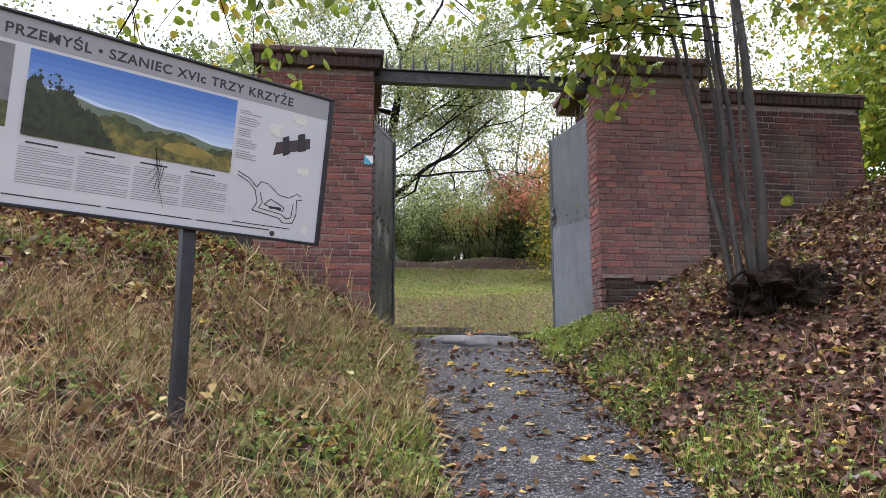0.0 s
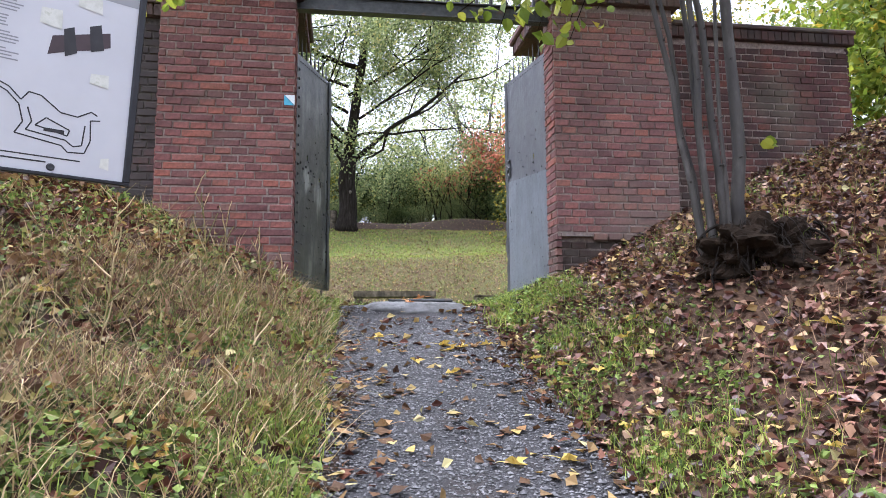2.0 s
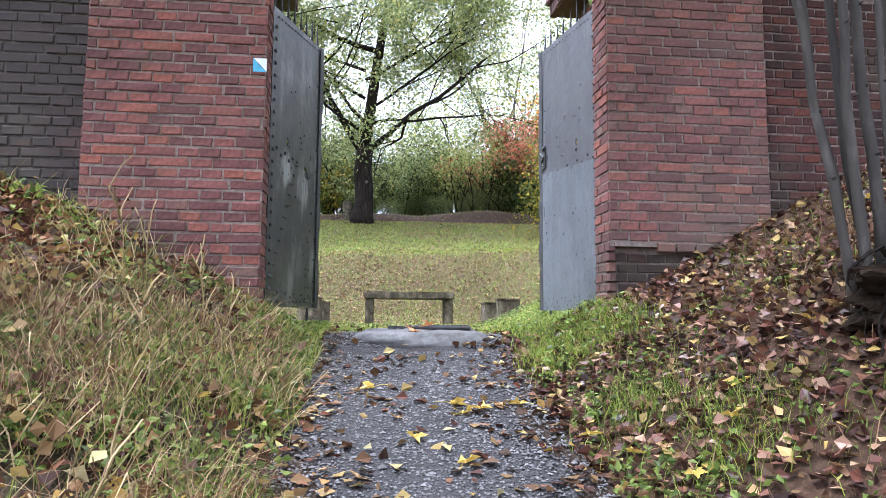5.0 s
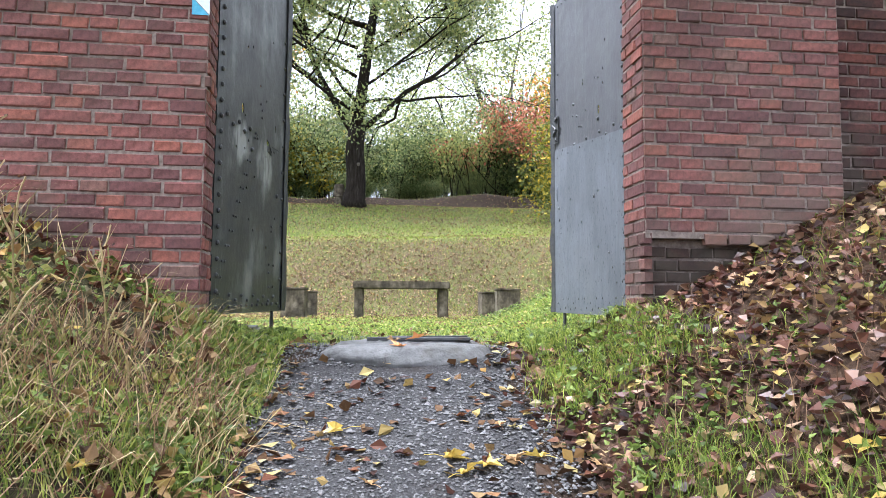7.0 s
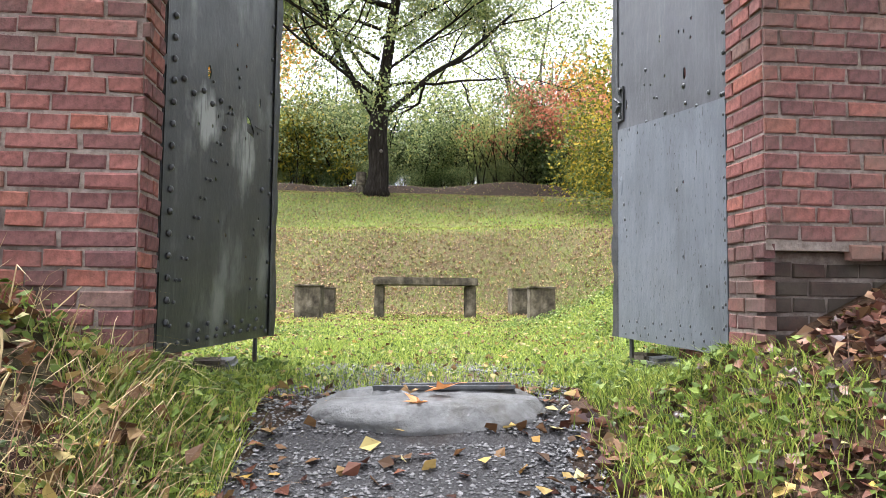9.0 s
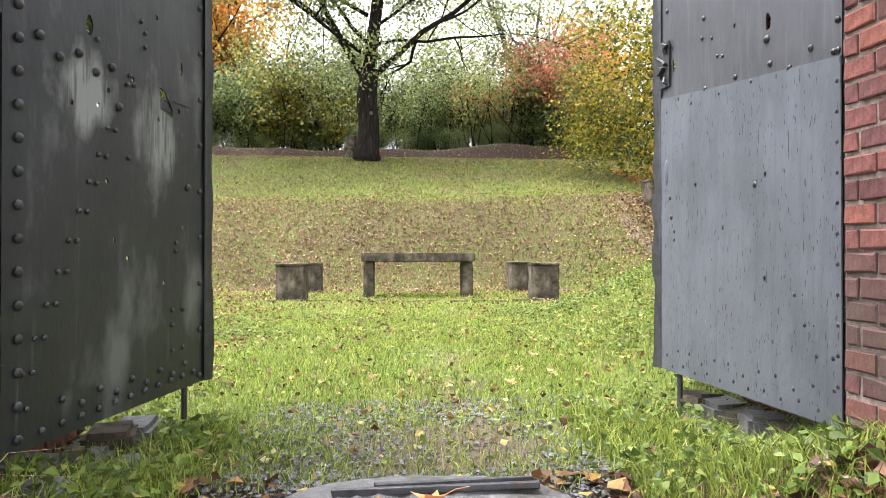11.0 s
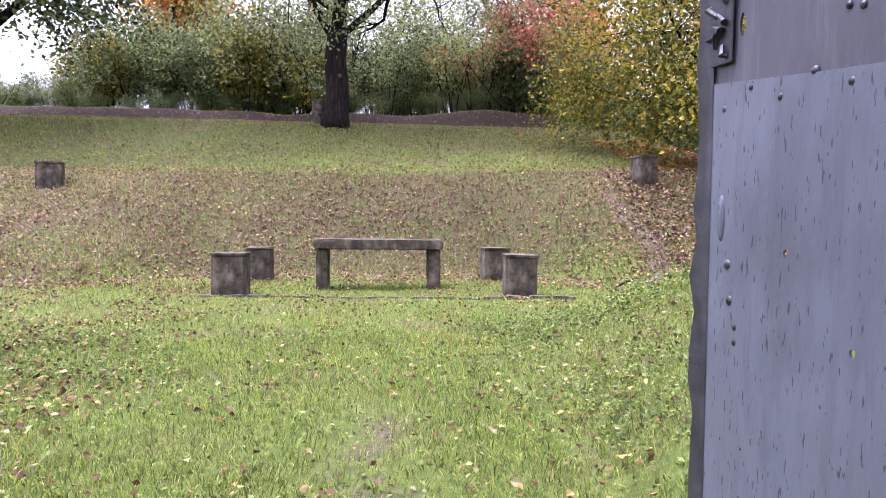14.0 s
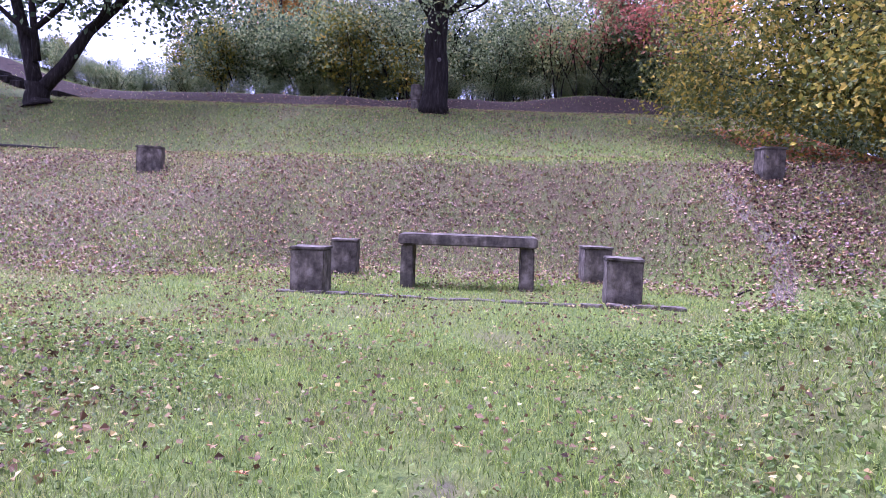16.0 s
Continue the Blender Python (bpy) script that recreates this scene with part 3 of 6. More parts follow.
def cap_course(parent, x0, x1, y0, y1, z, h, mat, seed, name="cap_brick"):
    """A coping of bricks on edge that overhangs the wall, over a plain bed."""
    part("cap_bed", box(x0 + 0.02, x1 - 0.02, y0 + 0.02, y1 - 0.02, z - 0.005, z + h * 0.9, 0.01), M["brick_cap"], parent, "dark weathered coping bed")
    rnd = random.Random(seed)
    n = max(1, round((x1 - x0) / 0.079))
    w = (x1 - x0) / n
    for k in range(n):
        me = brick_mesh(round(w - 0.008, 3), k % 3, mat, h, 0.012)
        for yy, d in ((y0 + 0.02, -1), (y1 - 0.02, 1)):
            ob = new(name, me)
            ob.parent = parent
            xx = x0 + k * w + 0.004
            ob.matrix_basis = Matrix(((1 if d < 0 else -1, 0, 0, xx if d < 0 else xx + w - 0.008), (0, d, 0, yy), (0, 0, 1, z + rnd.uniform(-0.006, 0.006)), (0, 0, 0, 1)))
    n = max(1, round((y1 - y0) / 0.079))
    w = (y1 - y0) / n
    for k in range(n):
        me = brick_mesh(round(w - 0.008, 3), k % 3, mat, h, 0.012)
        for xx, d in ((x0 + 0.02, -1), (x1 - 0.02, 1)):
            ob = new(name, me)
            ob.parent = parent
            yy = y0 + k * w + 0.004
            ob.matrix_basis = Matrix(((0, d, 0, xx), (1, 0, 0, yy), (0, 0, 1, z + rnd.uniform(-0.006, 0.006)), (0, 0, 0, 1)))


def pillar(side, x0, x1, top, label):
    """A gate pillar: a front with a jamb, a set-back rear behind the leaf, and a coping."""
    t = thing("gate_pillar", label, "pillar", group="brick gate pillars")
    jamb = x1 if side < 0 else x0
    e = 0.005
    deep = 0.24 if side < 0 else 0.33
    part("core", box(x0 + e, x1 - e, e, deep, -1.0 if side < 0 else 0.575, top), M["mortar"], t)
    if side > 0:
        part("core", box(x0 + e, x1 - e, 0.085, deep, -1.0, 0.572), M["mortar"], t)
    if side < 0:
        part("rear_core", box(x0 + e, x1 - 0.20, deep - 0.003, 1.3, -1.0, top), M["mortar"], t)
    else:
        part("rear_core", box(x0 + 0.20, x1 - e, deep - 0.003, 1.3, -1.0, top), M["mortar"], t)
    zb = -0.30
    if side < 0:
        lay(t, (x0, 0, 0), (1, 0, 0), (0, -1, 0), x1 - x0, zb, top, M["brick"], 11, 300)
        lay(t, (x1, 0, 0), (0, 1, 0), (1, 0, 0), deep, zb, top, M["brick"], 12, 90)
        lay(t, (x1 - 0.18, deep, 0), (0, 1, 0), (1, 0, 0), 1.06, zb, top, M["brick"], 13, 0)
        lay(t, (x0, 0.14, 0), (0, -1, 0), (-1, 0, 0), 0.14, 0.6, top, M["brick"], 14, 0)
    else:
        # the foot of the front has lost its facing; the set-back face takes the darker brick
        lost = lambda x, z: not (z < 0.52 + 0.05 * math.sin(x * 9) * (x < 0.25) + (0.04 if x < 0.18 else 0))
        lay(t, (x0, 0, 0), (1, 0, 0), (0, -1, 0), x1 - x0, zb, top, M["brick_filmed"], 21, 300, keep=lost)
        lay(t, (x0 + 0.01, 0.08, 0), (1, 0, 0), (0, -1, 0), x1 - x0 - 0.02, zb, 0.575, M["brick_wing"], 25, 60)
        lay(t, (x0, deep, 0), (0, -1, 0), (-1, 0, 0), deep, zb, top, M["brick"], 22, 120)
        lay(t, (x0 + 0.18, 1.3, 0), (0, -1, 0), (-1, 0, 0), 0.97, zb, top, M["brick"], 23, 0)
    cap_course(t, x0 - 0.07, x1 + 0.07, -0.09, 1.42, top - 0.005, 0.12, M["brick_cap"], 31 + side)
    part("coping", box(x0 - 0.10, x1 + 0.10, -0.12, 1.45, top + 0.118, top + 0.20, 0.018, jitter=0.008, seed=side + 5), M["brick_cap"], t, "dark mossy coping slab with broken edges")
    return t


pillar(-1, -2.53, -1.275, 2.90, "weathered red brick gate pillar with a dark coping and a painted trail mark")
pillar(1, 1.275, 2.57, 2.98, "weathered red brick gate pillar with broken facing at its foot")


def wing(x0, x1, top, seed, label, open_end, bricks):
    t = thing("wing_wall", label, "wall", kind="structure")
    part("core", box(x0, x1, 0.146, 0.62, -0.6, top), M["mortar"] if open_end else M["mortar_damp"], t)
    low = lambda x: gz(x0 + x, 0.0) - 0.25
    lay(t, (x0, 0.14, 0), (1, 0, 0), (0, -1, 0), x1 - x0, 0.0, top, bricks, seed, 300, low=low)
    if open_end:
        lay(t, (x1 + 0.02, 0.14, 0), (0, 1, 0), (1, 0, 0), 0.48, 0.9, top, M["brick_wing"], seed + 1, 0)
    cap_course(t, x0 + 0.02, x1 + (0.06 if open_end else 0), 0.07, 0.72, top - 0.005, 0.11, M["brick_cap"], seed + 2)
    part("coping", box(x0 + 0.03, x1 + (0.07 if open_end else 0), 0.05, 0.74, top + 0.105, top + 0.155, 0.012, jitter=0.006, seed=seed), M["brick_cap"], t, "dark weathered coping slab")


wing(2.575, 4.66, 2.745, 41, "low dark brick wing wall with a coping, running into the bank", True, M["brick_wing"])
wing(-6.2, -2.535, 2.66, 51, "damp blackened brick wing wall beside the gate pillar", False, M["brick_damp"])

# painted trail mark on the jamb corner of the pillar
mark = thing("trail_mark", "small square trail mark, half blue and half white paint", "trail mark", pose(-1.372, -0.0115, 1.79))
bm = bmesh.new()
bm.faces.new([bm.verts.new(c) for c in ((0, 0, 0), (0.095, 0, 0), (0, 0, 0.10))])
part("blue_half", bm, M["blue_paint"], mark)
bm = bmesh.new()
bm.faces.new([bm.verts.new(c) for c in ((0.097, 0, 0.003), (0.097, 0, 0.10), (0.003, 0, 0.10))])
part("white_half", bm, M["white_paint"], mark)


# ---- gate leaves ----
def plate_with_holes(outline, holes, y, thick):
    bm = bmesh.new()
    edges = []
    for loop in [outline] + holes:
        vs = [bm.verts.new((x, y, z)) for x, z in loop]
        edges += [bm.edges.new((vs[k], vs[(k + 1) % len(vs)])) for k in range(len(vs))]
    bmesh.ops.triangle_fill(bm, use_beauty=True, use_dissolve=False, edges=edges)
    g = bmesh.ops.extrude_face_region(bm, geom=bm.faces[:])
    bmesh.ops.translate(bm, verts=[v for v in g["geom"] if isinstance(v, bmesh.types.BMVert)], vec=(0, thick, 0))
    return bm


def blob_hole(x, z, rx, rz, seed, n=11):
    rnd = random.Random(seed)
    return [(x + rx * math.cos(2 * math.pi * k / n) * rnd.uniform(0.8, 1.15), z + rz * math.sin(2 * math.pi * k / n) * rnd.uniform(0.85, 1.15)) for k in range(n)]


def rivet_mesh(radius, s):
    bm = bmesh.new()
    bmesh.ops.create_uvsphere(bm, u_segments=10, v_segments=6, radius=radius)
    for v in bm.verts:
        v.co.y *= 0.75
    return bm_mesh("rivet", bm, M["rivet"], True)


def spike_mesh(height, r):
    bm = bmesh.new()
    tube(bm, [Vector((0, 0, 0)), Vector((0, 0, height * 0.25)), Vector((0, 0, height))], [r * 0.8, r, r * 0.08], 6)
    return bm_mesh("spike", bm, M["iron"])


def gate_leaf(hinge, free, s, h_hinge, h_free, label, right):
    d = Vector((free[0] - hinge[0], free[1] - hinge[1]))
    w = d.length
    d /= w
    m = Matrix(((d.x, -d.y, 0, hinge[0]), (d.y, d.x, 0, hinge[1]), (0, 0, 1, 0.10), (0, 0, 0, 1)))
    t = thing("gate_leaf", label, "gate", m, group="iron gate leaves")
    top = lambda x: h_hinge + (h_free - h_hinge) * x / w - 0.1
    rnd = random.Random(77 if right else 66)
    f = lambda u: u * w
    bullets = [(f(rnd.uniform(0.2, 0.85)), rnd.uniform(0.35, 2.0)) for _ in range(16)]
    if right:
        seam = lambda x: 1.23 + 0.11 * x / w
        low_holes = [blob_hole(x, z, 0.009, 0.010, i) for i, (x, z) in enumerate(bullets) if z < 1.1]
        up_holes = [blob_hole(x, z, 0.009, 0.010, i) for i, (x, z) in enumerate(bullets) if 1.42 < z]
        up_holes += [blob_hole(f(0.31), 1.46, 0.016, 0.034, 91), blob_hole(f(0.88), 1.47, 0.012, 0.03, 92)]
        part("upper_sheet", plate_with_holes([(0, seam(0) - 0.03), (w, seam(w) - 0.03), (w, top(w)), (0, top(0))], up_holes, 0.0, 0.006), M["paint_upper"], t, "dark grey riveted upper iron sheet")
        part("lower_sheet", plate_with_holes([(0, 0), (w, 0.02), (w, seam(w)), (w * 0.62, seam(w * 0.62) - 0.006), (0, seam(0))], low_holes, 0.0065 * s + (0 if s > 0 else -0.006), 0.006), M["paint_light"], t, "pale grey weathered lower iron sheet")
    else:
        holes = [blob_hole(x, z, 0.009, 0.010, i) for i, (x, z) in enumerate(bullets)]
        holes += [[(f(0.685), 1.15), (f(0.76), 1.13), (f(0.765), 1.16), (f(0.715), 1.225), (f(0.68), 1.235)], blob_hole(f(0.319), 1.345, 0.019, 0.036, 93), blob_hole(f(0.819), 1.345, 0.010, 0.03, 94)]
        part("sheet", plate_with_holes([(0, 0), (w, 0.02), (w, top(w)), (0, top(0))], holes, -0.003, 0.006), M["paint_dark"], t, "dark grey sheet with worn streaks and shot holes")
    # angle-iron frame on the back and along the free edge
    y0, y1 = (-0.045, -0.004) if s > 0 else (0.004, 0.045)
    for name, b in (("hinge_stile", (0.0, 0.05, 0.03, top(0))), ("free_stile", (w - 0.05, w + 0.004, 0.03, top(w)))):
        part(name, box(b[0], b[1], y0, y1, b[2], b[3], 0.004), M["iron"], t)
    for z in (0.06, 1.15, 2.1):
        part("rail", box(0.05, w - 0.05, y0, y1 - 0.006 * (s < 0) , z, z + 0.05, 0.004), M["iron"], t)
    lip = bmesh.new()
    n = 26
    prev = None
    for k in range(n + 1):
        z = 0.02 + (top(w) - 0.02) * k / n
        bend = 0.012 * rnd.uniform(-1, 1) + (0.018 if right and 0.3 < z < 1.1 else 0) * math.sin(k * 1.7)
        row = [lip.verts.new((w - 0.035, 0.014 * s, z)), lip.verts.new((w + 0.012 + bend * 0.5, (0.022 + abs(bend)) * s, z)), lip.verts.new((w + 0.018 + bend, -0.02 * s, z)), lip.verts.new((w - 0.02, -0.03 * s, z))]
        if prev:
            for a in range(3):
                lip.faces.new((prev[a], prev[a + 1], row[a + 1], row[a]))
        prev = row
    part("edge_strip", lip, M["iron"], t, "buckled iron strip along the free edge", shade=True)
    # rivets
    small, mid, big = rivet_mesh(0.009, s), rivet_mesh(0.0125, s), rivet_mesh(0.016, s)
    yr = 0.007 * s
    if right:
        rows = [(f(0.014), 0.04 + 0.101 * k, mid) for k in range(25)]
        rows += [(f(0.93 - 0.09 * k), 1.262 + 0.042 * (k % 2) - 0.001 * k, mid) for k in range(11)]
        rows += [(f(0.93 - 0.082 * k), 0.112 + (0.012 if k % 3 else -0.02), mid) for k in range(12)]
        rows += [(f(0.89 - 0.08 * k), 0.045 + 0.012 * (k % 2), mid) for k in range(11)]
        rows += [(f(u), z, big) for u, z in ((0.904, 0.847), (0.895, 0.752), (0.373, 0.848), (0.315, 1.395))]
        rows += [(f(u), z, mid) for u, z in ((0.874, 0.684), (0.874, 0.644), (0.187, 0.431), (0.144, 0.328), (0.097, 0.227), (0.032, 0.229), (0.669, 1.615), (0.93, 1.75), (0.92, 1.95))]
        rows += [(f(u), z, small) for u, z in ((0.914, 0.374), (0.842, 0.373), (0.453, 1.061), (0.393, 1.049), (0.431, 1.176), (0.493, 1.162), (0.153, 0.433), (0.107, 0.329), (0.619, 1.509), (0.681, 1.531), (0.585, 1.42), (0.554, 1.41))]
    else:
        rows = [(f(0.05), 0.04 + 0.097 * k, big) for k in range(23)]
        rows += [(f(0.1 + 0.042 * k), 0.225 + 0.0985 * k, small) for k in range(9)]
        rows += [(f(0.065 + 0.042 * k), 0.226 + 0.0985 * k, small) for k in range(9)]
        rows += [(f(0.08), 0.122, small), (f(0.503), 0.926, small)]
        rows += [(f(0.056 + 0.077 * k), 0.040 + 0.003 * k, mid) for k in range(12)]
        rows += [(f(0.21 + 0.079 * k), 0.12 - 0.03 * (k % 2), mid) for k in range(9)]
        rows += [(f(0.945), 0.05 + 0.2 * k, mid) for k in range(11)]
        rows += [(f(u), z, big) for u, z in ((0.12, 1.237), (0.195, 1.195), (0.272, 1.233), (0.345, 1.192), (0.42, 1.231), (0.454, 1.1), (0.86, 0.857))]
        rows += [(f(u), z, small) for u, z in ((0.352, 1.305), (0.508, 1.227), (0.532, 1.198), (0.496, 1.192), (0.592, 1.413), (0.592, 1.359), (0.57, 1.45), (0.784, 0.623), (0.784, 0.589), (0.831, 0.346), (0.76, 0.348), (0.76, 0.29), (0.761, 0.187), (0.83, 0.19))]
    rows += [(0.1 + (w - 0.2) * k / 13, top(0) + (top(w) - top(0)) * k / 13 - 0.05, small) for k in range(14)]
    for x, z, me in rows:
        if z < top(x) - 0.01:
            part("rivet", me, None, t, m=pose(x, yr, z))
    if right:
        lock = part("lock_plate", box(w - 0.12, w - 0.035, 0.012, 0.020, 1.38, 1.60, 0.003, jitter=0.004), M["iron"], t, "battered black lock plate")
        bm = bmesh.new()
        for k in range(7):
            a = Vector((w - 0.10 + rnd.uniform(0, 0.05), 0.020, 1.40 + k * 0.028))
            tube(bm, [a, a + Vector((rnd.uniform(-0.02, 0.03), 0.012, rnd.uniform(0, 0.03))), a + Vector((rnd.uniform(0, 0.04), 0.004, 0.03))], [0.008, 0.010, 0.006], 6)
        part("lock_body", bm, M["iron"], lock)
        bm = bmesh.new()
        bmesh.ops.create_uvsphere(bm, u_segments=10, v_segments=8, radius=0.03)
        for v in bm.verts:
            v.co = Vector((v.co.x * 0.6, v.co.y * 0.5, v.co.z * 2.2))
        part("dent", bm, M["paint_light"], t, m=pose(f(0.93), 0.008, 0.97), shade=True)
    else:
        part("latch_wire", box(f(0.76), f(0.87), -0.012, -0.008, 1.195, 1.199), M["iron"], t)
    # spikes on the top and the drop bolt under the free edge
    sp = spike_mesh(0.25, 0.011)
    n = 8
    for k in range(n):
        x = 0.06 + (w - 0.10) * k / (n - 1)
        part("spike", sp, None, t, m=pose(x, -0.02 * s, top(x) - 0.02, rnd.uniform(-3, 3), rnd.uniform(-3, 3), 0))
    bm = bmesh.new()
    tube(bm, [Vector((w - 0.16, -0.012 * s, -0.22)), Vector((w - 0.16, -0.012 * s, 0.12))], [0.013, 0.013], 8)
    part("drop_bolt", bm, M["iron"], t)
    for z in (0.35, 1.25, 2.05):
        bm = box(-0.10, 0.10, y0 - 0.006, y1 + 0.006, z, z + 0.055, 0.005)
        part("hinge", bm, M["iron"], t)
    return t


gate_leaf((-1.275, 0.26), (-0.99, 1.41), -1, 2.42, 2.54, "dark grey riveted iron gate leaf, swung open, with shot holes", False)
gate_leaf((1.303, 0.369), (1.166, 1.563), 1, 2.60, 2.67, "grey riveted iron gate leaf, swung open, in two tones", True)

# ---- lintel beam with its spikes ----
beam = thing("spiked_beam", "dark iron beam set with spikes across the gateway", "beam")
bm = box(-1.40, 1.40, 0.13, 0.15, 2.81, 2.97)
box(-1.40, 1.40, 0.10, 0.20, 2.955, 2.972, 0.003, bm)
box(-1.40, 1.40, 0.10, 0.20, 2.808, 2.822, 0.003, bm)
part("girder", bm, M["iron"], beam)
sp = spike_mesh(0.21, 0.020)
for k in range(16):
    part("spike", sp, None, beam, m=pose(-1.13 + 2.26 * k / 15, 0.15, 2.965, 0, (k % 3 - 1) * 2.0, 20))

# ---- the threshold stone ----
bm = bmesh.new()
bmesh.ops.create_icosphere(bm, subdivisions=5, radius=1.0)
for v in bm.verts:
    c = v.co.copy()
    r = 1 + 0.10 * noise.noise(c * 1.4) + 0.035 * noise.noise(c * 4) + 0.012 * noise.noise(c * 11)
    z = c.z if c.z < 0.55 else 0.55 + (c.z - 0.55) * 0.25
    v.co = Vector((c.x * 0.55 * r, c.y * 0.27 * r, z * 0.16 * r))
    if c.y > 0.25 and c.z > 0.2:
        v.co.z += 0.025
st = new("threshold_stone", bm_mesh("threshold_stone", bm, M["stone"], True))
st.matrix_basis = pose(-0.08, 0.27, -0.165, 0, 0, 4)
tagged(st, "smooth grey rounded boulder sunk in the path at the gate", "stone")
sill = thing("iron_sill", "rusted flat iron strip let into the threshold stone", "strip", pose(-0.03, 0.34, -0.052, 0, 0, 2))
part("bar", box(-0.33, 0.31, -0.012, 0.012, 0.0, 0.022, 0.003, jitter=0.003, seed=2), M["iron"], sill)
part("upstand", box(-0.20, 0.30, 0.016, 0.028, 0.0, 0.030, 0.003, jitter=0.004, seed=3), M["iron"], sill)
for k, (x, y, r) in enumerate(((1.22, 0.75, 0.07), (-1.24, 0.06, 0.07), (1.26, 0.42, 0.08), (1.24, 0.58, 0.06), (1.21, 0.92, 0.08), (1.19, 1.12, 0.06), (1.20, 1.3, 0.07), (-1.20, 0.35, 0.08), (-1.16, 0.55, 0.07), (-1.10, 0.8, 0.08), (-1.06, 1.0, 0.06))):
    bm = bmesh.new()
    bmesh.ops.create_icosphere(bm, subdivisions=3, radius=r)
    for v in bm.verts:
        v.co = v.co * (1 + 0.25 * noise.noise(v.co * 9 + Vector((k, 0, 0))))
        v.co.z *= 0.7
    ob = new("loose_stone", bm_mesh("loose_stone", bm, M["stone"], True))
    ob.matrix_basis = pose(x, y, gz(x, y) + r * 0.05, 0, 0, 40 * k)
    tagged(ob, "small rough grey stone beside the gate jamb", "stone", "stones at the gate")


# ---- broken footings under the gate leaves ----
def footing(x0, y0, x1, y1, side, seed):
    t = thing("gate_footing", "broken dark masonry footing under the iron gate leaf", "footing", group="footings under the gate")
    rnd = random.Random(seed)
    n = 7
    for k in range(n):
        f = (k + 0.5) / n
        x, y = x0 + (x1 - x0) * f + side * 0.11, y0 + (y1 - y0) * f
        bm = worn_block(-0.085, 0.085, -0.10, 0.10, -0.35, rnd.uniform(-0.07, 0.0), seed + k, 0.02)
        part("footing_stone", bm, M["stone"] if k % 2 else M["concrete"], t, m=pose(x, y, 0.04, rnd.uniform(-6, 6), rnd.uniform(-6, 6), rnd.uniform(-12, 12)))


# ---- concrete table, seats and posts in the court ----
def worn_block(x0, x1, y0, y1, z0, z1, seed, bevel=0.018):
    bm = box(x0, x1, y0, y1, z0, z1)
    bmesh.ops.subdivide_edges(bm, edges=bm.edges[:], cuts=5, use_grid_fill=True)
    bmesh.ops.bevel(bm, geom=[e for e in bm.edges if e.is_manifold and e.calc_face_angle(0) > 0.5], offset=bevel, segments=2, affect="EDGES")
    for v in bm.verts:
        v.co += Vector((noise.noise(v.co * 6 + Vector((seed, 0, 0))), noise.noise(v.co * 6 + Vector((0, seed, 0))), noise.noise(v.co * 6 + Vector((0, 0, seed))))) * 0.012
    return bm


footing(-1.27, 0.30, -1.03, 1.30, -1, 300)
footing(1.30, 0.42, 1.18, 1.45, 1, 330)
table = thing("concrete_table", "weathered concrete table with slab legs and a cracked thick top", "table", pose(-0.52, 11.27, -0.10, 0, 0, -1.5))
part("tabletop", worn_block(-0.02, 2.03, -0.28, 0.32, 0.64, 0.80, 3), M["concrete"], table, "cracked mossy concrete top")
part("leg", worn_block(0.01, 0.20, -0.22, 0.26, -0.15, 0.645, 4), M["concrete"], table)
part("leg", worn_block(1.80, 2.00, -0.22, 0.26, -0.15, 0.645, 5), M["concrete"], table)


def seat(x0, x1, y, top, depth, seed, label, turn=0.0):
    w = x1 - x0
    s = thing("stool", label, "seat", pose((x0 + x1) / 2, y + depth / 2, -0.1, 0, 0, turn), "concrete seats round the table")
    part("block", worn_block(-w / 2, w / 2, -depth / 2, depth / 2, -0.15, top + 0.1 - 0.03, seed), M["concrete"], s)
    part("rim", worn_block(-w / 2 - 0.012, w / 2 + 0.012, -depth / 2 - 0.012, depth / 2 + 0.012, top + 0.1 - 0.035, top + 0.1, seed + 1, 0.008), M["concrete"], s, "darker worn rim")


seat(-1.92, -1.45, 10.04, 0.52, 0.45, 13, "square dark-stained concrete seat block beside the table", -3)
seat(-1.82, -1.38, 12.40, 0.50, 0.45, 15, "square stained concrete seat block behind the table", 2)
seat(2.42, 2.88, 12.30, 0.52, 0.45, 17, "square stained concrete seat block behind the table", 4)
seat(2.31, 2.77, 9.74, 0.53, 0.45, 19, "square black-streaked concrete seat block beside the table", -5)


def post(x, y, w, h, label, seed, turn):
    z = gz(x, y)
    p = thing("concrete_post", label, "post", pose(x, y, z, 0, 0, turn), "concrete posts on the terrace")
    part("block", worn_block(-w / 2, w / 2, -w / 2, w / 2, -0.3, h - 0.04, seed), M["concrete"], p)
    part("rim", worn_block(-w / 2 - 0.012, w / 2 + 0.012, -w / 2 - 0.012, w / 2 + 0.012, h - 0.045, h, seed + 1, 0.008), M["concrete"], p)
    return z


post(-6.9, 16.9, 0.54, 0.53, "squat weathered concrete post on the terrace edge", 23, 14)
post(6.33, 14.6, 0.43, 0.58, "squat weathered concrete post beside the worn footpath", 26, 4)
bm = bmesh.new()
tube(bm, [Vector((0, 0, -0.3)), Vector((0, 0, 0.36)), Vector((0, 0, 0.40)), Vector((0, 0, 0.86)), Vector((0, 0, 0.88))], [0.16, 0.16, 0.20, 0.20, 0.17], 18)
drum = new("concrete_drum", bm_mesh("concrete_drum", bm, M["concrete"]))
drum.matrix_basis = pose(-1.30, 24.6, gz(-1.3, 24.6))
tagged(drum, "round concrete bin standing behind the big tree", "bin")

